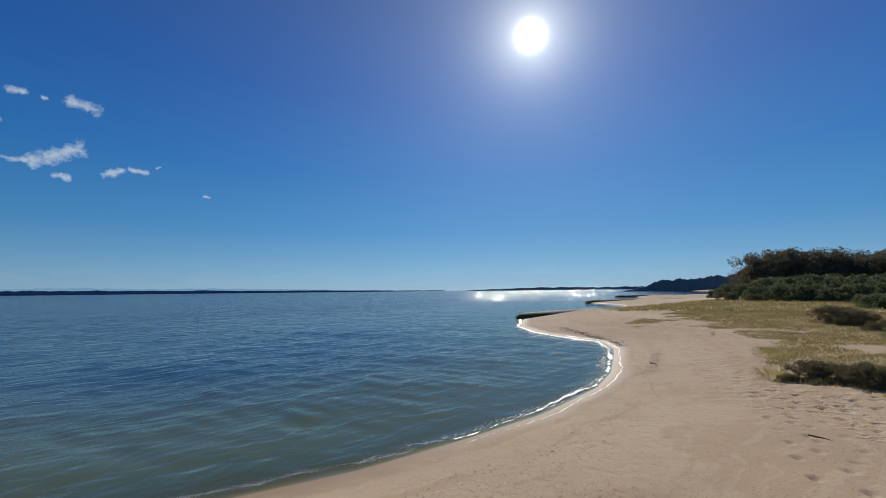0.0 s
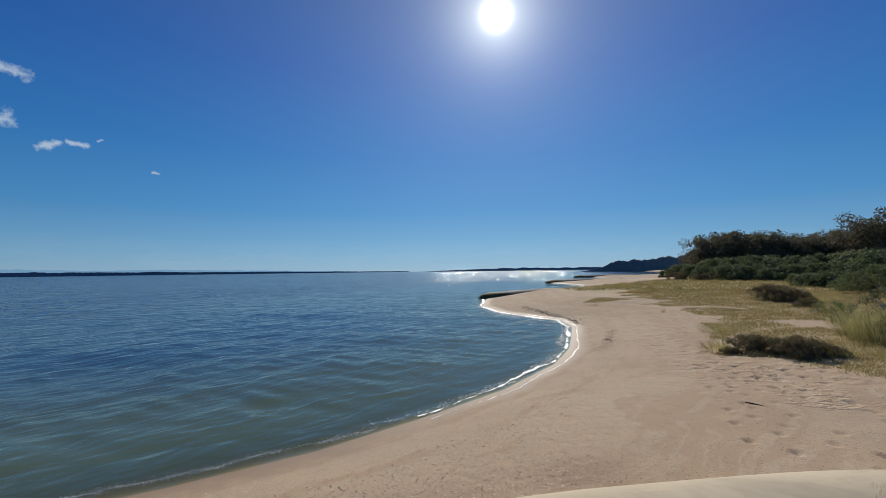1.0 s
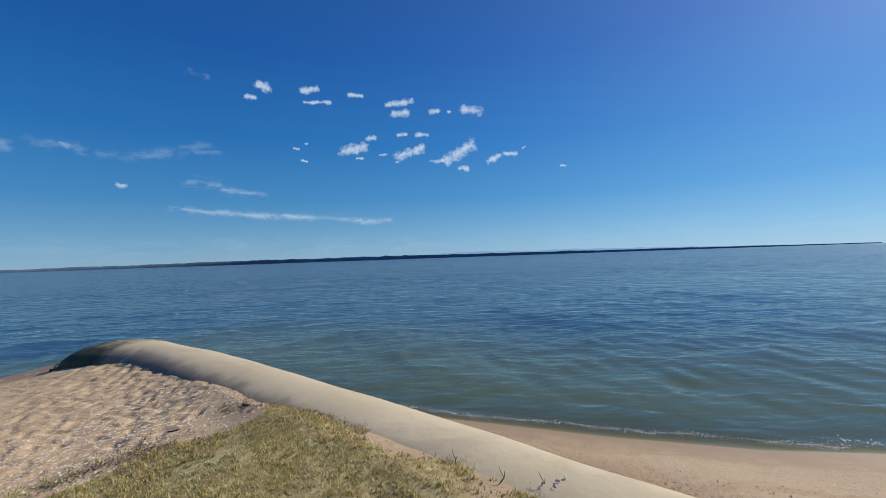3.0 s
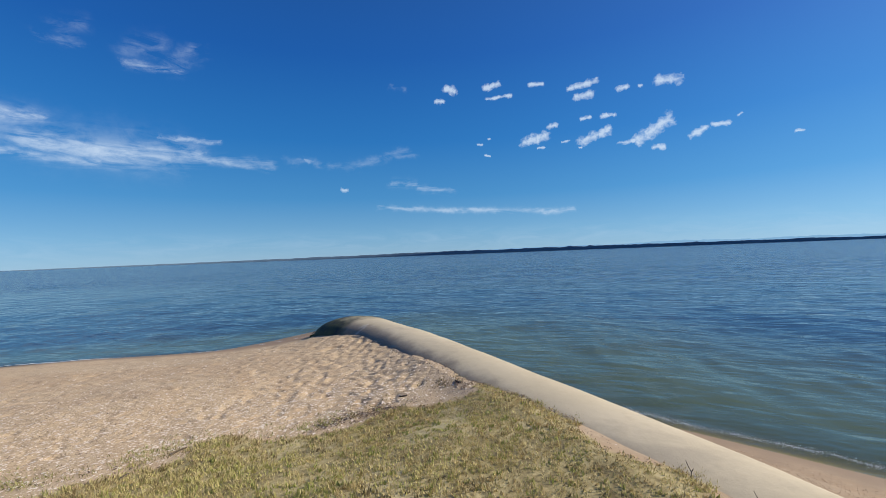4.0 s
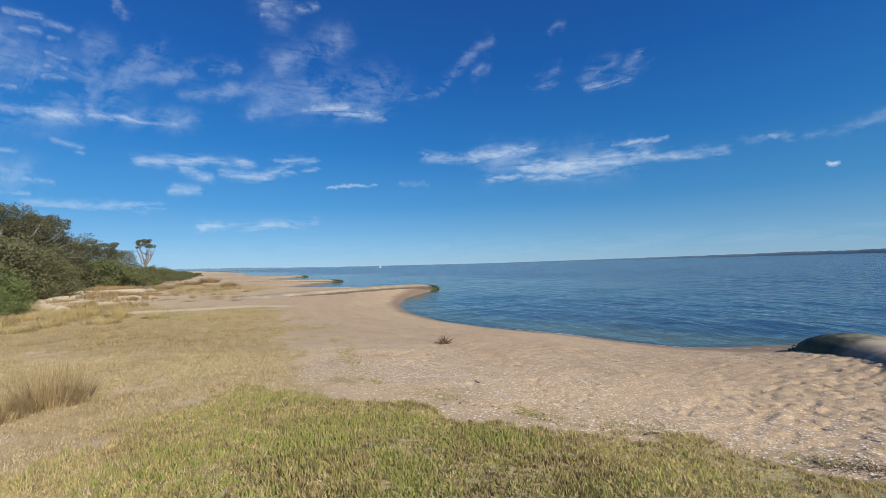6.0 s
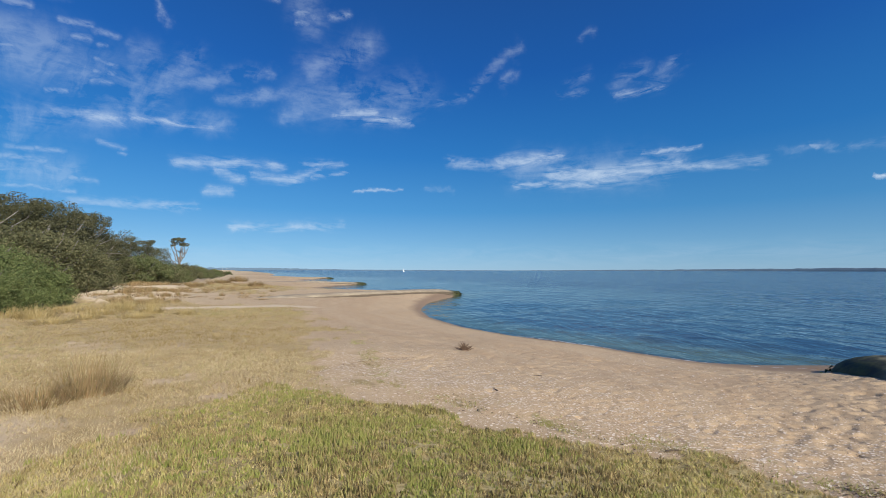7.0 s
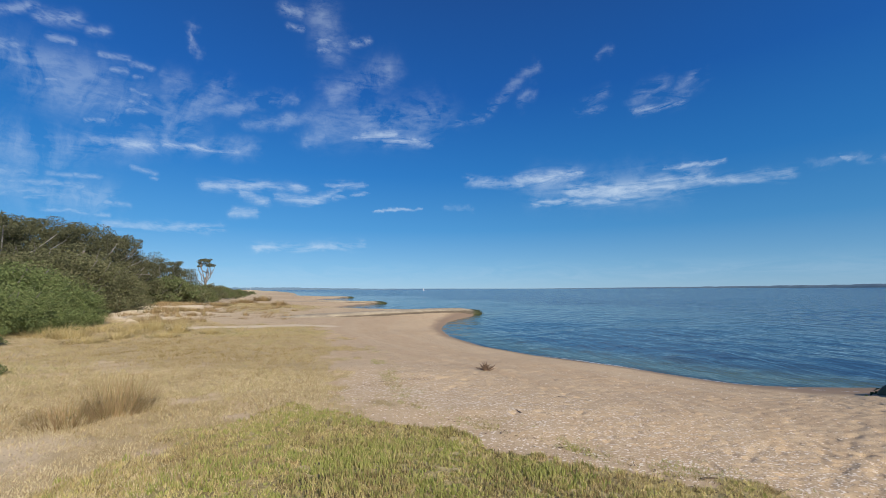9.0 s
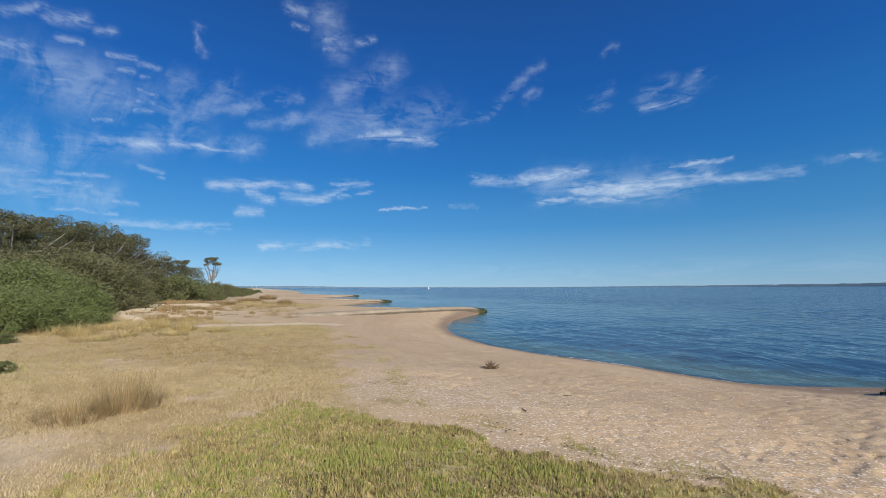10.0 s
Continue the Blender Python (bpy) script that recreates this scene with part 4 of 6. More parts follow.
# ---- groynes of sand-filled textile ----
def sweep(line, half, drop, sides=24, wobble=0.05, seed=0, skirt=0.0, power=0.8, flare=0.0):
    """A sagging tube along a centre line, closed and rounded at the seaward end."""
    line = np.asarray(line, float)
    t = np.concatenate([[0], np.cumsum(np.hypot(*np.diff(line[:, :2], axis=0).T))])
    n = max(24, int(t[-1] / 0.22))
    s = np.linspace(0, t[-1], n)
    c = np.stack([np.interp(s, t, line[:, k]) for k in range(3)], -1)
    for _ in range(6):
        c[1:-1] = 0.25 * c[:-2] + 0.5 * c[1:-1] + 0.25 * c[2:]
    run = np.gradient(c[:, :2], axis=0)
    run /= np.linalg.norm(run, axis=1)[:, None]
    a = np.linspace(0, 2 * np.pi, sides, endpoint=False)
    left = t[-1] - s
    shrink = np.sqrt(np.clip(1 - (1 - np.clip(left / (half * 1.25), 0, 1)) ** 2, 0.02, 1))
    lumps = 1 + wobble * (fuzz(s, s * 0 + seed, 0.7, seed)[:, None] - 0.5) * 2 + wobble * (fuzz(s[:, None] * 1.5 + 0 * a, np.cos(a)[None] * 2 + 9 + 0 * s[:, None], 1.0, seed + 1) - 0.5)
    broad = 1 + flare * soft(left, 3.2, 1.2)
    wide = half * (broad * shrink)[:, None] * (np.sign(np.cos(a)) * np.abs(np.cos(a)) ** power)[None] * lumps
    tall = drop * (0.35 + 0.65 * shrink[:, None]) * (np.sign(np.sin(a)) * np.abs(np.sin(a)) ** power)[None] * lumps
    x = c[:, :1] - run[:, 1:] * wide
    y = c[:, 1:2] + run[:, :1] * wide
    z = (c[:, 2:] - drop) + tall
    i, j = np.meshgrid(np.arange(n - 1), np.arange(sides), indexing="ij")
    k = (j + 1) % sides
    quads = np.stack([i * sides + j, i * sides + k, (i + 1) * sides + k, (i + 1) * sides + j], -1).reshape(-1, 4)
    verts = np.stack([x, y, z], -1).reshape(-1, 3)
    cap = len(verts)
    verts = np.vstack([verts, [c[-1] - (0, 0, drop)]])
    ends = np.array([[(n - 1) * sides + j, (n - 1) * sides + (j + 1) % sides, cap, cap] for j in range(sides)])
    me = bpy.data.meshes.new("tube")
    me.from_pydata(verts.tolist(), [], quads.tolist() + [e[:3].tolist() for e in ends])
    me.polygons.foreach_set("use_smooth", np.ones(len(me.polygons), bool))
    me.materials.append(MAT_TEXTILE)
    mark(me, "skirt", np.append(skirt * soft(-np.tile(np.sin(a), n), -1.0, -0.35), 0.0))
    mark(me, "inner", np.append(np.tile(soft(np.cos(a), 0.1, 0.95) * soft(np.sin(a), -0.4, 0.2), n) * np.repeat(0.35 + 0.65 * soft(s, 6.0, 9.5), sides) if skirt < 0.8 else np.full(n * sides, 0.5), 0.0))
    mark(me, "seaward", np.append(np.repeat(soft(left, 3.6, 1.8), sides), 1.0))
    return me


def groyne(line, half, drop, label, seed, skirt=0.0, power=0.8, flare=0.0):
    """A groyne: the filled tube, and the weed that grows on its tip."""
    root = thing("groyne", label, "groyne", group="groynes along the shore")
    me = sweep(line, half, drop, wobble=0.03, seed=seed, skirt=skirt, power=power, flare=flare)
    tube = part("tube", me, root)
    rng = np.random.default_rng(seed)
    co = np.empty(len(me.vertices) * 3, np.float32)
    me.vertices.foreach_get("co", co)
    co = co.reshape(-1, 3)
    end = np.hypot(co[:, 0] - line[-1][0], co[:, 1] - line[-1][1])
    pick = co[(end < 2.6) & (co[:, 2] < 0.42 + 0.1 * seed % 0.2) & (co[:, 2] > -0.1)]
    if len(pick):
        p = pick[rng.integers(0, len(pick), 900)] + rng.normal(0, 0.09, (900, 3)) * (1, 1, 0.5)
        a, s = rng.uniform(0, 6.283, 900), rng.uniform(0.05, 0.14, 900)
        d = np.stack([np.cos(a), np.sin(a), 0 * a], -1)
        v = np.stack([p - d * s[:, None] * 0.3, p + d * s[:, None] * 0.3, p + np.stack([d[:, 1] * s, -d[:, 0] * s, -0.6 * s], -1)], 1).reshape(-1, 3)
        part("weed", mesh_of("weed", v, np.arange(2700).reshape(-1, 3), MAT_ALGAE, False), root, "green and brown weed on the tip")
    return root


GROYNE_SHIFT = [(x - 0.13, y + 0.10, z) for x, y, z in GROYNE]
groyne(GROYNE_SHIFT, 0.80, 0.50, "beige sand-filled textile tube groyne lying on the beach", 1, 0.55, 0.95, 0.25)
for (line, _, _), half, drop, label, seed in zip(OTHERS, (0.95, 1.0, 1.2, 1.0, 1.2, 1.3), (0.6, 0.7, 0.8, 0.6, 0.7, 0.8), (
        "beige textile tube groyne with green weed on its tip", "weed-covered textile tube groyne reaching into the water", "dark weedy tube groyne far along the beach",
        "dark wet tube groyne at a sand spit", "dark tube groyne in glittering water", "far dark tube groyne in glittering water"), range(2, 8)):
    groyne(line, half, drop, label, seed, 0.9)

# ---- far shores ----
def far_land(name, label, az0, az1, dist, heights, material, deep=60, lumps=0.2, seed=0):
    """A low wooded shore: heights (bearing, metres)."""
    n = int(abs(az1 - az0) / 0.12)
    a = np.linspace(az0, az1, n)
    h = np.interp(a, [p[0] for p in heights], [p[1] for p in heights])
    h = h * (1 - lumps + 2 * lumps * (0.6 * fuzz(a, a * 0, 1.1, seed) + 0.4 * fuzz(a, a * 0, 4.5, seed + 1)))
    rows = []
    for off, up in ((0, -0.4), (0, 0.9), (deep * 0.08, 1.0), (deep, 0.6), (deep * 1.2, -0.4)):
        r = dist + off
        rows.append(np.stack([-r * np.sin(np.radians(a)), r * np.cos(np.radians(a)), h * up if up > 0 else h * 0 - 2], -1))
    v = np.concatenate(rows)
    i, j = np.meshgrid(np.arange(len(rows) - 1), np.arange(n - 1), indexing="ij")
    f = np.stack([i * n + j, i * n + j + 1, (i + 1) * n + j + 1, (i + 1) * n + j], -1).reshape(-1, 4)
    return tagged(new(name, mesh_of(name, v, f, material)), label, "shore", kind="structure")


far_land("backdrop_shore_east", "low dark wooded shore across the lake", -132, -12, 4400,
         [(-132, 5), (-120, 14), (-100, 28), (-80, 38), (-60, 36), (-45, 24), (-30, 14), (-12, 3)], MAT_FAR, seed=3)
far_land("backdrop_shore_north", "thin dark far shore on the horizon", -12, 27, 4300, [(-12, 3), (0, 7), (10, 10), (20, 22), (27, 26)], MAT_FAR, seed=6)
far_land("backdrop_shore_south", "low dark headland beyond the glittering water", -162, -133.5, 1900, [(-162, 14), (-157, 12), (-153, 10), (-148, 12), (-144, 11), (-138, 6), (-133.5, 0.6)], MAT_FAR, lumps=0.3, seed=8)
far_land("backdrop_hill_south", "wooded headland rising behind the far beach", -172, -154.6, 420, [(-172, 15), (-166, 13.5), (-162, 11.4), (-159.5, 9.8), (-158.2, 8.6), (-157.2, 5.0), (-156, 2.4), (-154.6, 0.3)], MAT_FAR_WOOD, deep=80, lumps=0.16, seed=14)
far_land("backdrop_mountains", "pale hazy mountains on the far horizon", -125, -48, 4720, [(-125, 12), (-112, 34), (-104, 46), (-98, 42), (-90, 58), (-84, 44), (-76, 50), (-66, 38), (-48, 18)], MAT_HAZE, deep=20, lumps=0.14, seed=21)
# ---- grass, leaves and trees ----
def blades(x, y, z, tall, wide, lean, quads=False):
    """Upright blades rooted at the given places: triangles, or tapered quads."""
    n = len(x)
    a, b = RNG.uniform(0, 6.283, n), RNG.uniform(0, 6.283, n)
    dx, dy = np.cos(a) * wide / 2, np.sin(a) * wide / 2
    lx, ly = np.cos(b) * lean * tall, np.sin(b) * lean * tall
    low1, low2 = np.stack([x - dx, y - dy, z], -1), np.stack([x + dx, y + dy, z], -1)
    if not quads:
        v = np.stack([low1, low2, np.stack([x + lx, y + ly, z + tall], -1)], 1).reshape(-1, 3)
        return v, np.arange(3 * n).reshape(-1, 3)
    t1 = np.stack([x + lx - dx * 0.7, y + ly - dy * 0.7, z + tall], -1)
    t2 = np.stack([x + lx + dx * 0.7, y + ly + dy * 0.7, z + tall], -1)
    return np.stack([low1, low2, t2, t1], 1).reshape(-1, 3), np.arange(4 * n).reshape(-1, 4)


def scatter(count, box, cover, fade=None):
    """Places in a box of the plan, as dense as cover (1 turf, 2 wild grass) says."""
    x, y = RNG.uniform(box[0], box[2], count), RNG.uniform(box[1], box[3], count)
    if fade:
        ok = RNG.uniform(0, 1, count) < fade(x, y)
        x, y = x[ok], y[ok]
    got = lie(x, y)
    ok = RNG.uniform(0, 1, len(x)) < soft(got[1 + cover], 0.2, 0.8)
    return x[ok], y[ok], got[0][ok]


def grass(name, label, material, count, box, cover, per, spread, tall, wide, lean, fade=None, quads=False, patch=1.1, lush=0.0):
    """A sheet of tufts; tint runs from dead to green by patch, tuft and blade."""
    x, y, z = scatter(count, box, cover, fade)
    size = RNG.uniform(0.6, 1.25, len(x)) * (0.55 + 0.9 * fuzz(x, y, 1.4, 21))
    tint = 0.45 * fuzz(x, y, patch, 22) + 0.30 * fuzz(x, y, patch * 4.3, 23) + 0.5 * (RNG.uniform(0, 1, len(x)) - 0.35) + lush
    x, y, z, size, tint = (np.repeat(v, per) for v in (x, y, z, size, tint))
    x, y = x + RNG.normal(0, spread, len(x)), y + RNG.normal(0, spread, len(x))
    t = tall * size * RNG.uniform(0.6, 1.2, len(x)) * np.where((cover == 1) & (x > 0), np.clip(1.2 - 0.2 * x, 0.65, 1), 1)
    v, f = blades(x, y, z - 0.12 * t, t, wide * RNG.uniform(0.7, 1.3, len(x)), lean * RNG.uniform(0, 1.6, len(x)), quads)
    me = mesh_of(name, v, f, material)
    mark(me, "tint", np.repeat(np.clip(tint + RNG.normal(0, 0.10, len(x)), 0, 1), 4 if quads else 3))
    return tagged(new(name, me), label, "grass", kind="stuff")


def greener(x, y):
    """Where the turf is fresh: west of the camera's front and in loose patches."""
    return np.clip(soft(1.9 - x + 3.2 * (fuzz(x, y, 0.8, 31) - 0.5), -0.9, 1.1) * (0.35 + 0.75 * fuzz(x, y, 2.2, 32)) * (0.3 + 0.7 * soft(x + 1.6 * (fuzz(x, y, 1.1, 33) - 0.5), -2.8, -0.9)), 0.08, 1)


def gaps(x, y):
    return 1 - 0.55 * soft(0.6 * fuzz(x, y, 1.7, 35) + 0.4 * fuzz(x, y, 6.0, 36), 0.58, 0.70)


grass("turf", "short fleshy green and straw coloured turf", MAT_TURF, 76000, (-4.2, -4.0, 4.9, 6.8), 1, 9, 0.018, 0.050, 0.0145, 0.40, lambda x, y: greener(x, y) * gaps(x, y) * soft(y + 1.5 * fuzz(x, y, 1.2, 37), -3.2, 0.5), False, 1.6, 0.03)
grass("turf", "short straw coloured matted turf", MAT_STRAW, 76000, (-4.4, -6.2, 5.2, 6.8), 1, 8, 0.022, 0.040, 0.010, 0.7, lambda x, y: np.clip(1.1 - greener(x, y) * soft(y, -3.2, 0.5), 0.1, 1) * gaps(x + 7, y), False, 0.9, -0.05)
grass("dry_grass", "dry golden grass on the bank", MAT_DRY, 56000, (-16, 5.2, 0, 26), 2, 5, 0.045, 0.055, 0.012, 0.85, lambda x, y: np.clip(14 / np.hypot(x, y), 0.25, 1), False, 0.35, 0.0)
grass("dry_grass", "dry golden grass below the scrub", MAT_DRY, 13000, (-44, 16, -6, 62), 2, 6, 0.14, 0.12, 0.03, 0.7)
grass("dry_grass", "dry olive backlit grass beside the sand", MAT_DRY_BACKLIT, 56000, (-3, -36, 12, -8.8), 2, 4, 0.08, 0.062, 0.022, 1.0, None, False, 0.5, 0.02)
grass("dry_grass", "dry olive backlit grass before the trees", MAT_DRY_BACKLIT, 13000, (-14, -90, 24, -34), 2, 4, 0.2, 0.2, 0.07, 0.6, None, False, 0.2, 0.1)
grass("dry_grass", "thin pale stubble on sandy ground", MAT_PALE_STRAW, 58000, (-11, -1, -1.8, 9.5), 2, 5, 0.04, 0.034, 0.010, 0.9, lambda x, y: np.clip(6 / np.hypot(x, y), 0.3, 1), False, 0.8, -0.1)

# sparse sprigs beyond the edges of the turf and the dry grass, and short straw on the bare ground
EDGE = [(5.0, 2.6), (4.0, 3.3), (2.5, 4.5), (1.7, 4.95), (0.9, 5.55), (-0.3, 6.3), (-0.9, 7.2), (-1.3, 9.0), (-1.8, 11.0), (-2.8, 15.0)]
k = RNG.uniform(0, len(EDGE) - 1.001, 2000)
line = np.asarray(EDGE)
x, y = (line[k.astype(int)] + (line[k.astype(int) + 1] - line[k.astype(int)]) * (k % 1)[:, None] + np.abs(RNG.normal(0, 0.22, (2000, 2)))).T
ok = fuzz(x, y, 1.9, 38) + RNG.normal(0, 0.22, 2000) > 0.62
x, y = (np.repeat(v[ok], 7) + RNG.normal(0, 0.03, 7 * ok.sum()) for v in (x, y))
v, f = blades(x, y, lie(x, y)[0] - 0.005, RNG.uniform(0.015, 0.045, len(x)), np.full(len(x), 0.008), RNG.uniform(0.2, 1.2, len(x)))
me = mesh_of("sprigs", v, f, MAT_TURF)
mark(me, "tint", np.repeat(np.clip(0.15 + 0.5 * fuzz(x, y, 2.0, 39) + RNG.normal(0, 0.1, len(x)), 0, 1), 3))
tagged(new("sprigs", me), "sparse green and straw sprigs scattered over the sand", "grass", kind="stuff")
x, y = RNG.uniform(-13, -1.5, 60000), RNG.uniform(1.5, 14, 60000)
_, _, t, w = lie(x, y)
ok = (t < 0.4) & (RNG.uniform(0, 1, len(x)) < np.where((w > 0.05) & (w < 0.8), 1.0, 0.15) * np.clip(7 / np.hypot(x, y), 0.3, 1))
x, y = x[ok], y[ok]
v, f = blades(x, y, lie(x, y)[0] - 0.004, RNG.uniform(0.010, 0.025, len(x)), RNG.uniform(0.004, 0.010, len(x)), RNG.uniform(0.8, 2.6, len(x)))
tagged(new("straw_litter", mesh_of("straw_litter", v, f, MAT_LITTER, False)), "short pale stubble and straw over sandy ground", "grass", kind="stuff")


def stem(path, r0, r1, sides=7):
    """A tapered limb along a path of points."""
    path = np.asarray(path, float)
    a = np.linspace(0, 6.283, sides, endpoint=False)
    run = np.gradient(path, axis=0)
    run /= np.linalg.norm(run, axis=1)[:, None] + 1e-9
    u = np.cross(run, (0.3, 0.9, 0.2))
    u /= np.linalg.norm(u, axis=1)[:, None] + 1e-9
    w = np.cross(run, u)
    r = np.linspace(r0, r1, len(path))[:, None, None]
    v = (path[:, None] + r * (np.cos(a)[None, :, None] * u[:, None] + np.sin(a)[None, :, None] * w[:, None])).reshape(-1, 3)
    i, j = np.meshgrid(np.arange(len(path) - 1), np.arange(sides), indexing="ij")
    k = (j + 1) % sides
    return v, np.stack([i * sides + j, i * sides + k, (i + 1) * sides + k, (i + 1) * sides + j], -1).reshape(-1, 4)


def joined(pieces):
    vs, fs, n = [], [], 0
    for v, f in pieces:
        vs.append(v), fs.append(f + n)
        n += len(v)
    return np.concatenate(vs), np.concatenate(fs)


def leaf_cloud(centres, sizes, per, leaf, rng, flat=0.75):
    """Leaf sprays in clumps: small four-cornered sprays turned every way, denser towards each clump's skin."""
    c, s = np.repeat(centres, per, 0), np.repeat(sizes, per)
    n = len(c)
    d = rng.normal(0, 1, (n, 3))
    d /= np.linalg.norm(d, axis=1)[:, None]
    p = c + d * (s * rng.uniform(0.55, 1.08, n) ** 0.6)[:, None] * (1, 1, flat)
    u = d + rng.normal(0, 0.8, (n, 3))
    w = np.cross(u, rng.normal(0, 1, (n, 3)))
    w /= np.linalg.norm(w, axis=1)[:, None] + 1e-9
    q = np.cross(w, u)
    q /= np.linalg.norm(q, axis=1)[:, None] + 1e-9
    size = leaf * rng.uniform(0.6, 1.4, n)[:, None]
    v = np.stack([p - q * size * 0.55, p + q * size * 0.55, p + w * size * 1.6], 1).reshape(-1, 3)
    return v, np.arange(3 * n).reshape(-1, 3)


def tree_parts(seed, high, wide, clumps, per, leaf, lean=0.0, open_crown=0.45, flat=0.75, lump=1.0):
    """Meshes of one tree: trunk with limbs, and crown."""
    rng = np.random.default_rng(seed)
    pieces, tips = [], []
    fork = high * open_crown * 0.6
    top = np.array([lean * high, rng.normal(0, 0.05) * high, high * 0.72])
    base = np.zeros(3)
    t = np.linspace(0, 1, 7)[:, None]
    trunk = base * (1 - t) + top * t + np.sin(t * 3.1) * np.array([rng.normal(0, 0.05), rng.normal(0, 0.05), 0]) * high
    pieces.append(stem(trunk, high * 0.030, high * 0.012))
    for k in range(9):
        s = rng.uniform(0.35, 1)
        a = rng.uniform(0, 6.283)
        root = trunk[int(s * 6)]
        end = np.array([math.cos(a) * wide * rng.uniform(0.55, 0.95), math.sin(a) * wide * rng.uniform(0.55, 0.95), high * rng.uniform(0.55, 0.88)])
        mid = (root + end) / 2 + (0, 0, -0.06 * high)
        pieces.append(stem([root, (root + mid) / 2 + rng.normal(0, 0.03, 3) * high, mid, (mid + end) / 2 + rng.normal(0, 0.02, 3) * high, end], high * 0.014, high * 0.004, 5))
        tips += [end, (mid + end) / 2]
    for k in range(7):
        a, low = rng.uniform(0, 6.283), rng.uniform(0.22, 0.6)
        root = trunk[int(low * 6)]
        end = np.array([math.cos(a) * wide * rng.uniform(0.8, 1.1), math.sin(a) * wide * rng.uniform(0.8, 1.1), high * (low + rng.uniform(-0.02, 0.25))])
        pieces.append(stem([root, root * 0.6 + end * 0.4 + rng.normal(0, 0.03, 3) * high, root * 0.25 + end * 0.75 + rng.normal(0, 0.03, 3) * high, end], high * 0.010, high * 0.003, 5))
    a, h = rng.uniform(0, 6.283, clumps), rng.uniform(0, 1, clumps)
    r = wide * np.sqrt(rng.uniform(0.05, 1, clumps)) * (1 - 0.55 * h)
    c = np.stack([r * np.cos(a) + lean * high * 0.8, r * np.sin(a), high * (open_crown + (0.93 - open_crown) * h)], -1)
    if open_crown < 0.7:
        c[: len(tips)] = np.array(tips)[: clumps] if len(tips) <= clumps else c[: len(tips)]
    crown = leaf_cloud(c, rng.uniform(0.14, 0.30, clumps) * wide * lump, per, leaf, rng, flat)
    return pieces, crown


def bush_parts(seed, high, wide, clumps, per, leaf):
    rng = np.random.default_rng(seed)
    pieces = []
    for k in range(7):
        a = rng.uniform(0, 6.283)
        end = np.array([math.cos(a) * wide * 0.6, math.sin(a) * wide * 0.6, high * rng.uniform(0.5, 0.85)])
        pieces.append(stem([(0, 0, -0.05), end * 0.4 + (0, 0, 0.1 * high), end * 0.75, end], 0.02 * high, 0.005 * high, 5))
    a, h = rng.uniform(0, 6.283, clumps), rng.uniform(0, 1, clumps) ** 0.8
    r = wide * np.sqrt(rng.uniform(0.0, 1, clumps)) * np.sqrt(1 - 0.8 * h * h)
    c = np.stack([r * np.cos(a), r * np.sin(a), high * (0.10 + 0.72 * h)], -1)
    return pieces, leaf_cloud(c, rng.uniform(0.10, 0.27, clumps) * min(wide, high), per, leaf, rng, 0.8)


def plant(name, label, category, made, wood, leaves, group=""):
    """A tree (trunk with its limbs, crown) or a bush (stems, foliage)."""
    root = thing(name, label, category, group=group)
    pieces, (v, f) = made
    if name == "tree":
        trunk = part("trunk", mesh_of("trunk", *pieces[0], wood), root)
        for piece in pieces[1:]:
            part("limb", mesh_of("limb", *piece, wood), trunk)
    else:
        for piece in pieces:
            part("stem", mesh_of("stem", *piece, wood), root)
    leafy = "crown" if name == "tree" else "foliage"
    part(leafy, mesh_of(leafy, v, f, leaves, smooth=False), root)
    return root


def stand(make, spots, sink=0.12):
    """Sets copies of the plants in make at (bearing, distance, scale) or places on the ground."""
    for k, (a, r, s) in enumerate(spots):
        x, y = -r * math.sin(radians(a)), r * math.cos(radians(a))
        z = float(lie(np.array([x]), np.array([y]), False)[0][0])
        src = make[k % len(make)]
        if not src.get("placed"):
            ob, src["placed"] = src, 1
            ob.matrix_basis = pose(x, y, z - sink, 0, 0, (k * 77) % 360)
        else:
            ob = copy_thing(src, pose(x, y, z - sink, 0, 0, (k * 77 + 31) % 360))
        f = s * (0.94 + 0.12 * ((k * 37) % 10) / 10)
        ob.scale = (f, f, f)
    for src in make:
        if "placed" in src:
            del src["placed"]


tall_trees = [plant("tree", "dark grey-green coastal tree with pale crooked limbs", "tree", tree_parts(20 + k, 6.0, 3.2, 100, 190, 0.052, 0.06 * (k - 1), 0.36, 0.55, 0.72), MAT_BARK, MAT_LEAF, "coastal trees") for k in range(3)]
north = [(50, 40, 1.15), (47.5, 39, 1.14), (46.2, 43, 1.22), (44.2, 41, 1.14), (42.6, 44, 1.22), (40.8, 42, 1.16), (39.2, 45, 1.12), (37.9, 46, 1.08), (36.8, 50, 0.95), (35.5, 56, 0.85), (34.2, 60, 0.92), (33, 62, 0.95), (31.9, 68, 0.85), (53, 42, 1.0)]
stand(tall_trees, north)
south_trees = [plant("tree", "dark backlit coastal tree with a dense rounded crown", "tree", tree_parts(30 + k, 6.0, 3.4, 70, 140, 0.12, 0.05 * (k - 1), 0.14, 0.8, 1.1), MAT_BARK, MAT_BROWN_LEAF, "coastal trees") for k in range(3)]
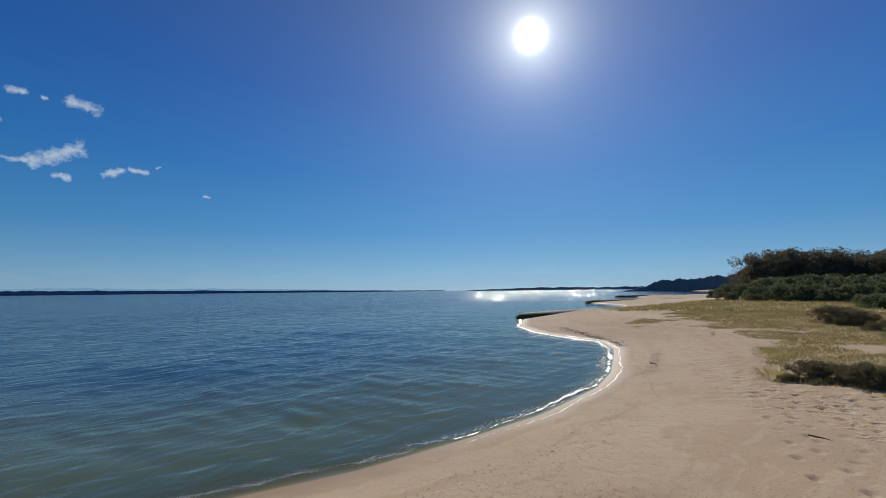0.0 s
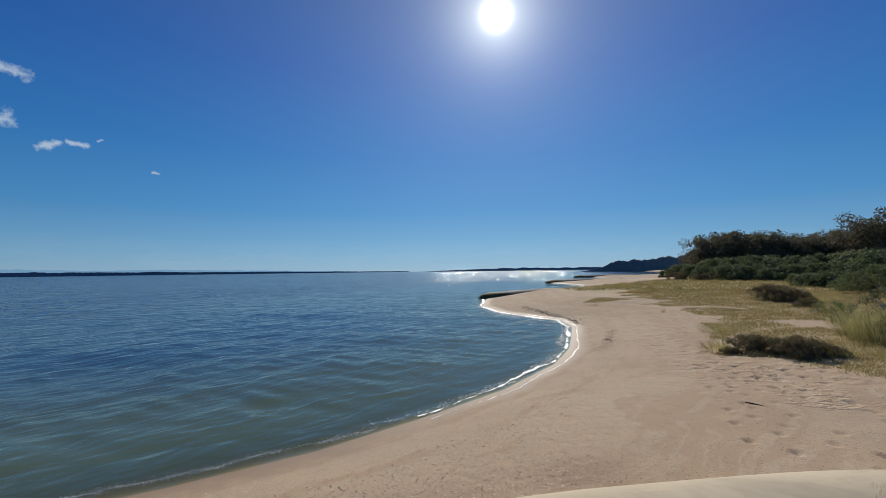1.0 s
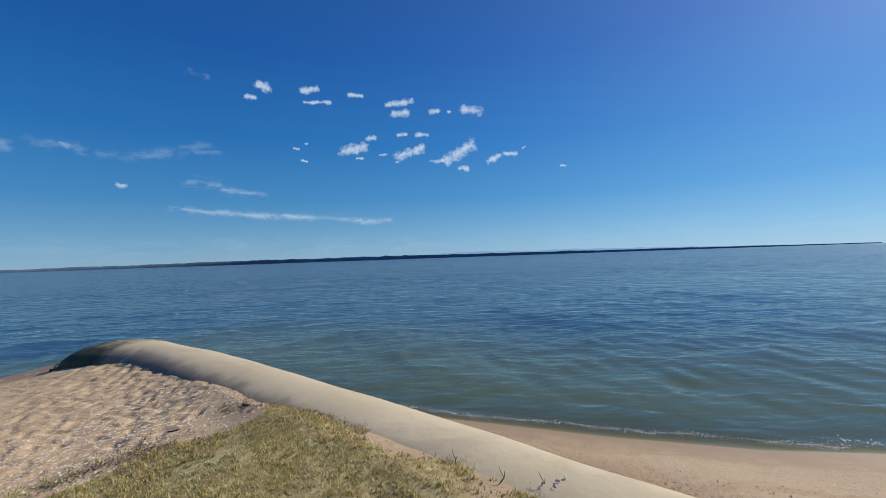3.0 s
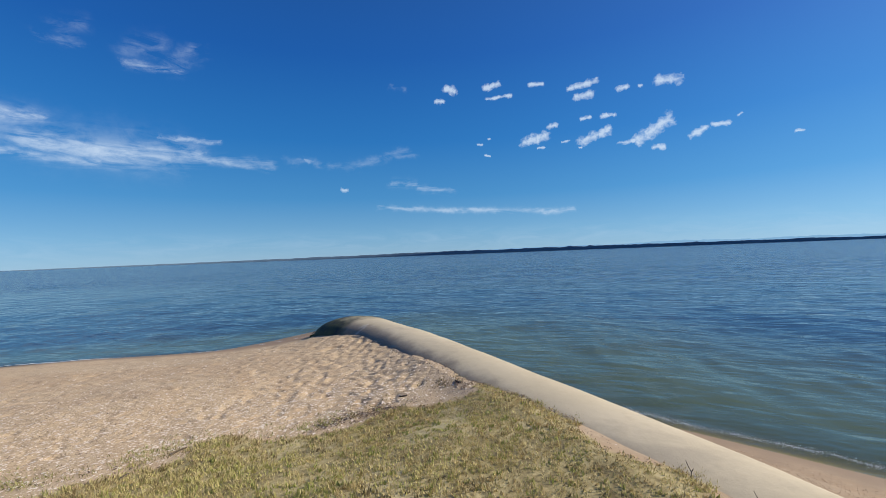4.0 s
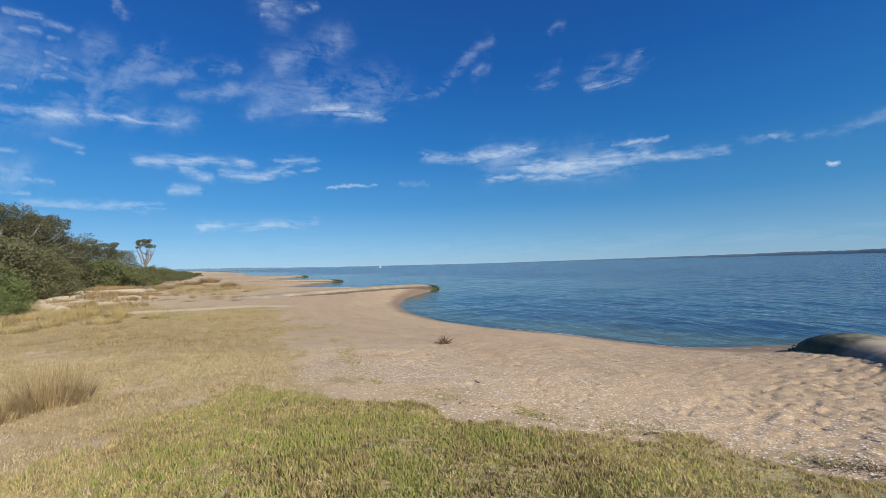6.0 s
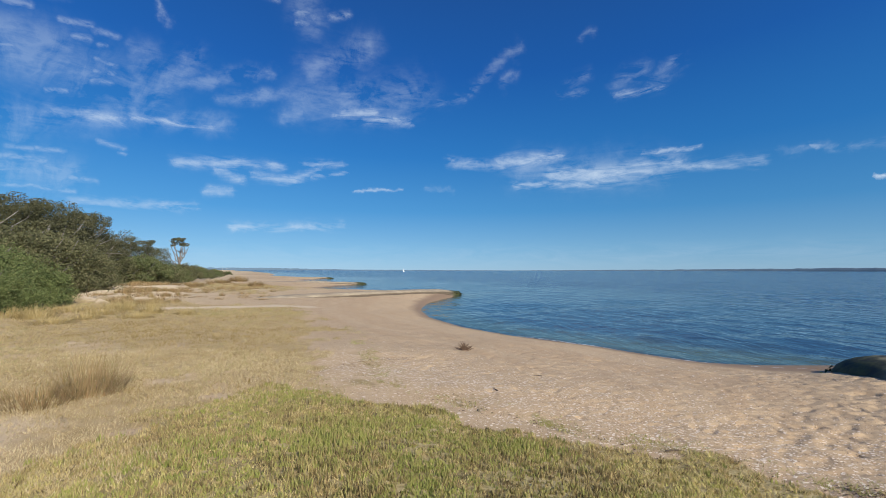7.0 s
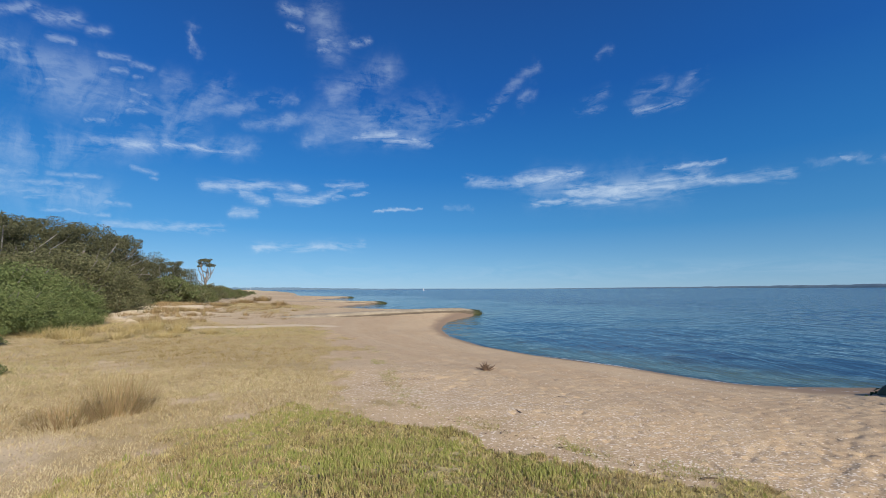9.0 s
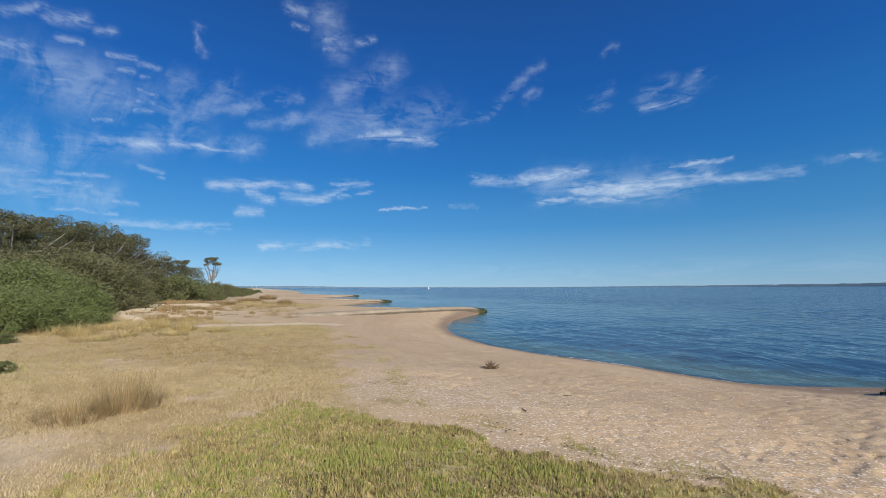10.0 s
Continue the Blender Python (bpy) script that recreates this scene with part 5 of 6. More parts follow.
south = [(-167.2, 92, 0.9), (-168.6, 88, 1.2), (-170, 86, 1.28), (-171.3, 84, 1.3), (-172.8, 84, 1.15), (-174.2, 82, 1.16), (-175.9, 82, 1.0), (-177.2, 80, 0.96), (-178.6, 80, 0.95), (-180, 78, 1.12), (178.4, 74, 1.12), (176.6, 72, 1.3), (174.5, 70, 1.2), (-169.2, 95, 1.1), (-173.5, 92, 1.15), (-178, 90, 1.15)]
stand(south_trees, south)
lone = plant("tree", "lone slender tree with a small open crown", "tree", tree_parts(44, 7.4, 1.9, 26, 130, 0.075, 0.04, 0.74, 0.5, 0.9), MAT_BARK, MAT_LEAF)
stand([lone], [(29.4, 84, 1.1)])

scrub = [plant("bush", "dense brown-green coastal scrub bush", "bush", bush_parts(50 + k, 3.2, 2.6, 130, 150, 0.050), MAT_BARK, MAT_SCRUB, "coastal scrub") for k in range(3)]
stand(scrub, [(44.5, 33, 1.25), (42.2, 34, 1.38), (40.2, 34.5, 1.28), (38.6, 36, 1.05), (47.5, 33, 1.2), (36.8, 42, 0.9), (41.3, 38, 1.4), (50, 33, 1.2), (39.0, 41, 1.2)])
green = [plant("bush", "low spreading bush with bright green leaves", "bush", bush_parts(60 + k, 2.2, 2.3, 150, 190, 0.036), MAT_BARK, MAT_GREEN, "coastal scrub") for k in range(2)]
stand(green, [(46.5, 25.5, 1.45), (43.8, 25.5, 1.12), (41.8, 25.5, 0.8), (49.5, 25, 1.5), (45.2, 22.5, 0.85), (48, 21.5, 0.9), (40.4, 24.6, 0.5)])
mid_bush = [plant("bush", "rounded olive-green bush at the back of the beach", "bush", bush_parts(70 + k, 2.8, 3.0, 90, 90, 0.095), MAT_BARK, MAT_OLIVE_LEAF if k else MAT_SCRUB, "coastal scrub") for k in range(2)]
stand(mid_bush, [(34.6, 52, 1.05), (33.1, 53, 1.1), (31.7, 55, 1.0), (30.2, 60, 0.9), (29, 66, 0.9), (27.9, 74, 0.85), (27, 84, 0.8), (26.2, 96, 0.7), (35.6, 55, 1.0), (25.5, 108, 0.55), (24.9, 128, 0.5), (24.2, 150, 0.45), (25.2, 145, 0.6)])
shade_bush = [plant("bush", "dark rounded backlit bush before the trees", "bush", bush_parts(75 + k, 2.8, 2.7, 70, 80, 0.14), MAT_BARK, MAT_BACKLIT_LEAF, "coastal scrub") for k in range(2)]
stand(shade_bush,
      [(-164.6, 90, 0.75), (-165.8, 84, 0.9), (-167.0, 78, 0.85), (-168.1, 66, 0.75), (-169.3, 74, 1.1), (-170.4, 62, 0.8), (-171.2, 70, 1.15), (-172.2, 60, 0.7), (-173.1, 72, 1.2), (-174.0, 58, 0.6), (-174.9, 66, 1.1),
       (-175.8, 57, 0.7), (-176.9, 64, 1.1), (-178.0, 56, 0.8), (-179.0, 62, 1.1), (180, 52, 0.75), (178.8, 58, 1.2), (177.4, 54, 1.1), (-177.2, 41, 0.42), (-178.6, 40, 0.5)])
stand([copy_thing(mid_bush[1], Matrix())], [(179.4, 36, 0.5), (177.6, 33, 0.65), (-176.4, 47, 0.4)])
airy = [plant("bush", "airy light green shrub with thin upright stems", "bush", bush_parts(90 + k, 1.5, 0.9, 40, 50, 0.035), MAT_BARK, MAT_GREEN if k else MAT_SCRUB, "light shrubs") for k in range(2)]
stand(airy, [(177.4, 14.3, 0.7), (-179.0, 18.5, 0.6), (177.6, 19, 1.0), (-177.4, 22, 0.4)])

low_shrub = [plant("bush", "small grey-green shrub in dry grass", "bush", bush_parts(95 + k, 0.55, 0.6, 60, 110, 0.026), MAT_BARK, MAT_OLIVE_LEAF, "light shrubs") for k in range(2)]
stand(low_shrub, [(46.2, 12.0, 0.62), (46.0, 18.0, 0.62), (47.4, 17.2, 0.7), (48, 11.8, 0.9)], 0.04)


def clump_parts(seed, high, wide, n, blade):
    rng = np.random.default_rng(seed)
    a, r = rng.uniform(0, 6.283, n), wide * np.sqrt(rng.uniform(0, 1, n))
    x, y = r * np.cos(a), r * np.sin(a)
    t = high * rng.uniform(0.45, 1.05, n) * (1 - 0.35 * r / wide)
    w = np.full(n, blade)
    tipx, tipy = x * 1.4 + rng.normal(0, 0.19, n) * high, y * 1.4 + rng.normal(0, 0.19, n) * high
    dx, dy = -np.sin(a) * w / 2, np.cos(a) * w / 2
    v = np.stack([np.stack([x - dx, y - dy, 0 * t - 0.03], -1), np.stack([x + dx, y + dy, 0 * t - 0.03], -1), np.stack([tipx, tipy, t], -1)], 1).reshape(-1, 3)
    return v, np.arange(3 * n).reshape(-1, 3)


def rush(label, seed, high, wide, n, blade, at, mat=MAT_RUSH):
    v, f = clump_parts(seed, high, wide, n, blade)
    ob = tagged(new("grass_clump", mesh_of("grass_clump", v, f, mat, False)), label, "grass clump", "grass clumps")
    z = float(lie(np.array([at[0]]), np.array([at[1]]), False)[0][0])
    ob.location = (at[0], at[1], z)
    return ob


rush("tall tawny rush clump standing in short dry grass", 1, 0.70, 0.40, 520, 0.008, (-4.5, 6.25))
rush("low brown rush clump beside the taller one", 2, 0.30, 0.42, 420, 0.010, (-4.8, 5.8))
for k, (a, r, h, w) in enumerate([(31.4, 20.3, 0.75, 0.4), (33.6, 21.6, 0.7, 0.4), (35.6, 20.2, 0.5, 0.7), (38.1, 21.8, 0.45, 0.9), (40.6, 19.6, 0.6, 0.6), (34.6, 22.4, 0.5, 0.5), (28.2, 19.4, 0.3, 0.4), (36.8, 18.6, 0.35, 0.5), (42.5, 20.6, 0.5, 0.8), (32.6, 18.4, 0.3, 0.5), (39.4, 17.6, 0.3, 0.6)]):
    rush("tawny rush clump at the edge of the dry grass", 10 + k, h, w, 300, 0.016, (-r * math.sin(radians(a)), r * math.cos(radians(a))), MAT_GOLD)
for k, (a, r, h, w) in enumerate([(21, 48, 0.8, 0.7), (23, 70, 1.1, 1.3), (28, 46, 0.6, 1.2), (30.5, 44, 0.7, 1.3), (25, 62, 0.8, 1.5)]):
    rush("dark tussock on the open sand", 30 + k, h, w, 500, 0.05, (-r * math.sin(radians(a)), r * math.cos(radians(a))))
tuft_rng = np.random.default_rng(77)
tuft_v = []
for k in range(300):
    a, dist = (tuft_rng.uniform(19, 37), tuft_rng.uniform(27, 62)) if k < 150 else (tuft_rng.uniform(28, 36), tuft_rng.uniform(24, 50))
    x, y = -dist * math.sin(radians(a)), dist * math.cos(radians(a))
    z = float(lie(np.array([x]), np.array([y]), False)[0][0])
    tv, _ = clump_parts(200 + k, tuft_rng.uniform(0.12, 0.38), tuft_rng.uniform(0.15, 0.6), 70, 0.03)
    tuft_v.append(tv + (x, y, z))
tuft_v = np.concatenate(tuft_v)
tagged(new("tussocks", mesh_of("tussocks", tuft_v, np.arange(len(tuft_v)).reshape(-1, 3), MAT_RUSH, False)), "scattered low brown tussocks on pale sand", "grass", kind="stuff")
low_bush = [plant("bush", "low dense dark bush at the edge of the sand", "bush", bush_parts(80 + k, 0.55, 0.62, 80, 150, 0.016), MAT_BARK, MAT_HEATH, "low bushes") for k in range(2)]
stand(low_bush, [(-171.3, 13.0, 0.95), (-173.6, 12.8, 0.8), (-175.8, 12.4, 0.95), (-178.0, 12.6, 0.5), (-169.4, 12.6, 0.4), (-173.8, 27.7, 1.7), (-175.2, 26.4, 1.5), (-176.4, 24.0, 0.7), (-165.3, 66, 2.2), (-167.9, 61, 2.0)], 0.06)
for k, (x, y, h, w) in enumerate([(2.9, -30.5, 0.6, 0.8), (1.2, -27, 0.6, 0.7), (0.15, -15.9, 1.1, 0.35), (-0.1, -14.9, 1.25, 0.4), (-0.4, -14.4, 1.35, 0.4), (-0.8, -14.8, 1.2, 0.4), (0.6, -22, 0.5, 0.6), (6.45, -21.6, 0.4, 0.10), (2.6, -13.0, 0.3, 0.5), (3.2, -16.2, 0.3, 0.6), (0.4, -12.8, 0.3, 0.4), (-0.5, -12.6, 0.35, 0.5)]):
    rush("tall olive rush clump in dry grass", 50 + k, h, w, 300 if w > 0.15 else 24, 0.014, (x, y), MAT_REED)

# ---- small things on the sand ----
def rest(x, y, lift=0.0):
    return (x, y, float(lie(np.array([x]), np.array([y]))[0][0]) + lift)


weed_rng = np.random.default_rng(90)
twigs = []
for k in range(34):
    a, tilt, far = weed_rng.uniform(-1.45, 1.45), weed_rng.normal(0, 0.35), weed_rng.uniform(0.13, 0.29)
    tip = np.array([math.sin(a) * far, math.sin(tilt) * far * 0.5, math.cos(a) * far * 0.8 + 0.015])
    twigs.append(stem([(math.sin(a) * 0.03, 0, 0.0), tip * 0.5 + weed_rng.normal(0, 0.012, 3), tip], 0.011, 0.004, 5))
v, f = joined(twigs)
weed = tagged(new("dry_weed", mesh_of("dry_weed", v, f, MAT_WEED, False)), "brown dried weed clump lying on the sand", "weed")
weed.location = rest(1.0, 10.5)


def stick(name, label, at, length, turn, thick=0.02, bend=0.1, seed=0):
    rng = np.random.default_rng(seed)
    t = np.linspace(-0.5, 0.5, 6)
    path = np.stack([t * length, bend * length * np.cos(t * 3) + rng.normal(0, 0.02, 6) * length, 0 * t + thick * 0.35 + rng.uniform(0, 0.008, 6) * length], -1)
    v, f = stem(path, thick, thick * 0.5, 6)
    ob = tagged(new(name, mesh_of(name, v, f, MAT_WOOD)), label, "driftwood", "driftwood on the beach")
    ob.matrix_basis = pose(*rest(*at), 0, 0, turn)


for k, (x, y, n, turn, th) in enumerate([(1.28, -8.0, 0.28, 165, 0.012), (4.75, -0.8, 0.12, 20, 0.045), (2.0, -3.75, 0.22, 15, 0.03), (6.05, -14.3, 0.8, 130, 0.02), (2.07, 4.45, 0.12, 40, 0.018), (0.71, 5.75, 0.09, 80, 0.008),
                                          (2.06, 7.84, 0.14, 150, 0.011), (2.6, 4.6, 0.18, 10, 0.014), (5.05, 2.75, 0.14, 60, 0.018), (4.6, 3.3, 0.10, 120, 0.014), (1.1, 6.7, 0.16, 100, 0.01), (6.2, -16.2, 0.7, 110, 0.018)]):
    stick("driftwood", "dark piece of driftwood on pale sand", (x, y), n, turn, th, seed=k)

# shell grit and flakes on the upper beach
cx, cy = RNG.uniform(-2, 8, 150000), RNG.uniform(-5, 12, 150000)
keepit = RNG.uniform(0, 1, 150000) < np.maximum(np.exp(-(reach(cx, cy, [(-1.0, 8.4), (0.4, 7.2), (2.0, 5.9), (3.6, 4.7), (4.4, 4.0)])[0] / 1.3) ** 2),
                                               0.7 * np.exp(-(reach(cx, cy, [(5.1, 1.4), (4.2, -0.6), (3.4, -2.2), (2.4, -4.2)])[0] / 0.5) ** 2)) * 0.6 + 0.03 + 0.08 * np.exp(-((cx - 4) ** 2 / 8 + (cy - 7.5) ** 2 / 6))
cx, cy = cx[keepit], cy[keepit]
cz, cd, ct, _ = lie(cx, cy)
ok = (cd > 0.8) & (ct < 0.3)
cx, cy, cz = cx[ok], cy[ok], cz[ok]
n = len(cx)
a, s = RNG.uniform(0, 6.283, n), (0.006 + 0.017 * RNG.uniform(0, 1, n) ** 2) * np.where(cy > 2.5, 1.0, 0.5)
flake = [np.stack([cx + np.cos(a + k * 1.57) * s, cy + np.sin(a + k * 1.57) * s * 0.8, cz + 0.0015 + RNG.uniform(0, 0.002, n)], -1) for k in range(4)]
tagged(new("shell_grit", mesh_of("shell_grit", np.stack(flake, 1).reshape(-1, 3), np.arange(4 * n).reshape(-1, 4), MAT_SHELL, False)), "scattered bleached shell fragments on the sand", "shells", kind="stuff")


# drift lines of dark wrack
wrack_v = []
for line, count, spread in (([(8, -18.6), (5.2, -13), (4.4, -9), (3.9, -6.4), (4.2, -3), (4.9, -0.5)], 500, 0.22), ([(5.0, 2.75), (3.9, 3.5), (2.4, 4.5), (1.2, 5.5), (0.2, 6.3)], 260, 0.16), ([(6.8, -16.5), (6.0, -14.3), (5.6, -12.5)], 700, 0.12), ([(3.6, 3.8), (4.05, 3.5), (4.3, 3.2)], 420, 0.10), ([(-1.5, 8.2), (-1.2, 8.7), (-0.75, 9.0), (-0.25, 9.0)], 150, 0.07), ([(5.1, 2.95), (4.9, 2.5)], 120, 0.08), ([(8.3, 6.2), (6.3, 4.0), (5.2, 2.75), (4.7, 1.85), (4.2, 1.1)], 420, 0.07)):
    line = np.asarray(line, float)
    k = RNG.uniform(0, len(line) - 1.001, count)
    i = k.astype(int)
    p = line[i] + (line[i + 1] - line[i]) * (k - i)[:, None] + RNG.normal(0, spread, (count, 2))
    z = lie(p[:, 0], p[:, 1])[0] + 0.006
    a, s = RNG.uniform(0, 6.283, count), RNG.uniform(0.006, 0.024, count)
    for off in (0, 2.2, 3.6):
        wrack_v.append(np.stack([p[:, 0] + np.cos(a + off) * s, p[:, 1] + np.sin(a + off) * s * 0.7, z + RNG.uniform(0, 0.012, count)], -1))
wrack_v = [np.stack(wrack_v[k:k + 3], 1).reshape(-1, 3) for k in range(0, len(wrack_v), 3)]
wrack_v = np.concatenate(wrack_v)
tagged(new("wrack", mesh_of("wrack", wrack_v, np.arange(len(wrack_v)).reshape(-1, 3), MAT_WEED, False)), "dark flakes of dried wrack along drift lines", "wrack", kind="stuff")


# ---- foam along the waterline ----
def foam(line, count, spread, off, size, seed, label):
    """Broken foam: flecks in clusters along the edge of the water."""
    rng = np.random.default_rng(seed)
    line = np.asarray(line, float)
    t = np.concatenate([[0], np.cumsum(np.hypot(*np.diff(line, axis=0).T))])
    fine = np.arange(0, t[-1], 0.06)
    c = np.stack([np.interp(fine, t, line[:, k]) for k in range(2)], -1)
    for _ in range(25):
        c[1:-1] = 0.25 * c[:-2] + 0.5 * c[1:-1] + 0.25 * c[2:]
    run = np.gradient(c, axis=0)
    run /= np.linalg.norm(run, axis=1)[:, None]
    s = rng.uniform(0, t[-1], count)
    s = s[rng.uniform(0, 1, count) < soft(fuzz(s, s * 0, 0.8, seed) * 0.5 + fuzz(s, s * 0, 3.5, seed + 1) * 0.5, 0.36, 0.64)]
    i = np.clip((s / 0.06).astype(int), 0, len(c) - 1)
    away = off + 0.20 * (fuzz(s, s * 0, 0.9, seed + 2) - 0.5) + 0.08 * (fuzz(s, s * 0, 5.0, seed + 3) - 0.5) + rng.normal(0, spread, len(s)) * rng.uniform(0.1, 1, len(s))
    p = c[i] + np.stack([-run[i, 1], run[i, 0]], -1) * away[:, None] + run[i] * rng.uniform(-0.06, 0.06, len(s))[:, None]
    z = np.maximum(lie(p[:, 0], p[:, 1])[0], 0.035) + 0.006
    far = np.clip(np.hypot(p[:, 0], p[:, 1]) / 9, 0.8, 1.7)
    a, r = rng.uniform(0, 6.283, len(s)), size * rng.uniform(0.4, 1.3, len(s)) * far
    corners = []
    for k in range(4):
        u, w = np.cos(a + k * 1.571) * r, np.sin(a + k * 1.571) * r * 0.7
        corners.append(np.stack([p[:, 0] + u, p[:, 1] + w, z + rng.uniform(0, 0.014, len(s)) * far], -1))
    v = np.stack(corners, 1).reshape(-1, 3)
    tagged(new("foam", mesh_of("foam", v, np.arange(len(v)).reshape(-1, 4), MAT_FOAM)), label, "foam", kind="stuff")


def foam_line(line, off, width, gap, seed, label):
    """A thin broken roll of foam along the water's edge."""
    line = np.asarray(line, float)
    t = np.concatenate([[0], np.cumsum(np.hypot(*np.diff(line, axis=0).T))])
    s = np.arange(0, t[-1], 0.045)
    c = np.stack([np.interp(s, t, line[:, k]) for k in range(2)], -1)
    for _ in range(40):
        c[1:-1] = 0.25 * c[:-2] + 0.5 * c[1:-1] + 0.25 * c[2:]
    run = np.gradient(c, axis=0)
    run /= np.linalg.norm(run, axis=1)[:, None]
    side = np.stack([-run[:, 1], run[:, 0]], -1)
    away = off + 0.16 * (fuzz(s, s * 0, 0.9, seed + 2) - 0.5) + 0.07 * (fuzz(s, s * 0, 4.0, seed + 3) - 0.5)
    w = width * np.clip(0.6 * fuzz(s, s * 0, 0.7, seed) + 0.6 * fuzz(s, s * 0, 7.0, seed + 1) + 0.35 * fuzz(s, s * 0, 19.0, seed + 4) - gap, 0, 1) * np.clip(np.hypot(*c.T) / 11, 0.7, 2.2)
    rows = []
    for at, up in ((-1.0, 0.0), (-0.4, 0.7), (0.35, 1.0), (1.0, 0.0)):
        p = c + side * (away + at * w)[:, None]
        rows.append(np.column_stack([p, np.maximum(lie(p[:, 0], p[:, 1], False)[0], 0.035) + 0.004 + up * 0.22 * w]))
    v = np.concatenate(rows)
    n = len(s)
    live = np.nonzero((w[:-1] > 0.004) | (w[1:] > 0.004))[0]
    f = np.concatenate([np.stack([live + r * n, live + 1 + r * n, live + 1 + (r + 1) * n, live + (r + 1) * n], -1) for r in range(3)])
    tagged(new("foam", mesh_of("foam", v, f, MAT_FOAM)), label, "foam", kind="stuff")


foam_line(SHORE[14:25], 0.02, 0.085, 0.40, 81, "thin white roll of foam where ripples meet the sand")
foam_line(SHORE[17:25], 0.42, 0.022, 0.40, 85, "thin white wash line left on wet sand")
foam_line(SHORE[33:37], 0.05, 0.04, 0.65, 89, "thin broken foam at the edge of the water")
foam(SHORE[14:26], 6000, 0.09, -0.06, 0.010, 41, "white foam flecks where ripples meet the sand")
foam(SHORE[24:31], 5000, 0.07, -0.02, 0.008, 43, "thin foam flecks at the edge of the water")


# ---- far boats ----
def boat(label, az, dist, size, sail):
    root = thing("sailboat" if sail else "boat", label, "boat", (-dist * math.sin(radians(az)), dist * math.cos(radians(az)), 0.03))
    bm = bmesh.new()
    bmesh.ops.create_cube(bm, size=1)
    for q in bm.verts:
        q.co.x *= size * (1.0 if q.co.z > 0 else 0.8)
        q.co.y *= size * 0.3 * (1.0 if q.co.x < 0 else 0.3)
        q.co.z = q.co.z * size * 0.14 + size * 0.05
    me = bpy.data.meshes.new("hull")
    bm.to_mesh(me), bm.free()
    me.materials.append(MAT_WHITE)
    part("hull", me, root)
    if sail:
        v = [(0, -0.02 * size, 0.15 * size), (-0.45 * size, -0.02 * size, 0.18 * size), (0, -0.02 * size, 1.3 * size), (0, 0.02 * size, 0.15 * size), (-0.45 * size, 0.02 * size, 0.18 * size), (0, 0.02 * size, 1.3 * size)]
        me = bpy.data.meshes.new("sail")
        me.from_pydata(v, [], [(0, 1, 2), (5, 4, 3), (0, 3, 4, 1), (1, 4, 5, 2), (2, 5, 3, 0)])
        me.materials.append(MAT_WHITE)
        part("sail", me, root)
    else:
        v, f = stem([(0.1 * size, 0, 0.1 * size), (0.1 * size, 0, 0.5 * size), (0.1 * size, 0, 1.0 * size)], 0.02 * size, 0.015 * size)
        part("mast", mesh_of("mast", v, f, MAT_WHITE), root)
    return root


boat("distant sailboat with a white sail", 2.6, 900, 4.6, True)
boat("distant moored white boat", 24.4, 800, 7, False)
boat("distant moored white yacht", 24.9, 820, 8, False)


# ---- dark pebbles and scraps along the foot of the groyne and over the beach ----
def grit(label, line, count, spread, sizes, material, seed):
    rng = np.random.default_rng(seed)
    line = np.asarray(line, float)
    k = rng.uniform(0, len(line) - 1.001, count)
    p = line[k.astype(int)] + (line[k.astype(int) + 1] - line[k.astype(int)]) * (k % 1)[:, None] + rng.normal(0, spread, (count, 2))
    z, d, turf, _ = lie(p[:, 0], p[:, 1])
    p, z = p[d > 0.5], z[d > 0.5]
    n = len(p)
    s, a = rng.uniform(*sizes, n) * rng.uniform(0.5, 1, n), rng.uniform(0, 6.283, n)
    ring = [np.stack([p[:, 0] + np.cos(a + j * 2.094) * s, p[:, 1] + np.sin(a + j * 2.094) * s * 0.75, z - 0.003], -1) for j in range(3)]
    top = np.stack([p[:, 0] + 0.3 * s, p[:, 1], z + s * (0.3 if material is MAT_WEED else 0.6)], -1)
    v = np.stack(ring + [top], 1).reshape(-1, 3)
    i = np.arange(n)[:, None] * 4
    f = np.concatenate([i + (0, 1, 3), i + (1, 2, 3), i + (2, 0, 3)])
    tagged(new("pebbles", mesh_of("pebbles", v, f, material, False)), label, "pebbles", kind="stuff")


FOOT = [(8.3, 6.3), (7.0, 4.95), (6.0, 3.75), (5.1, 2.65), (4.8, 2.3)]
grit("dark pebbles and scraps along the foot of the tube", FOOT, 360, 0.13, (0.006, 0.024), MAT_PEBBLE, 61)
grit("dark pebbles scattered over the shelly sand", [(-1, 8.5), (1.5, 7.5), (3.5, 6.0), (5.5, 4.6), (6.5, 5.6)], 1300, 0.9, (0.006, 0.020), MAT_PEBBLE, 62)
grit("small dark pebbles in drift lines on the smooth sand", [(5.3, 0.8), (4.4, -1.2), (3.9, -3.2), (3.6, -5.5), (4.0, -8.2), (5.2, -12), (7.0, -17)], 1500, 0.28, (0.005, 0.018), MAT_PEBBLE, 63)
grit("pale shell pebbles in drift lines on the smooth sand", [(4.9, 0.9), (4.0, -1.0), (3.3, -3.0), (2.8, -5.5), (3.1, -8.2), (4.2, -12), (6.0, -17)], 1500, 0.30, (0.003, 0.009), MAT_SHELL, 64)
grit("brown scraps on the trodden sand", [(0.4, -9.6), (1.6, -9.6), (3.0, -12), (4.6, -15.5), (6.5, -21), (12, -27)], 700, 0.6, (0.008, 0.028), MAT_WEED, 65)
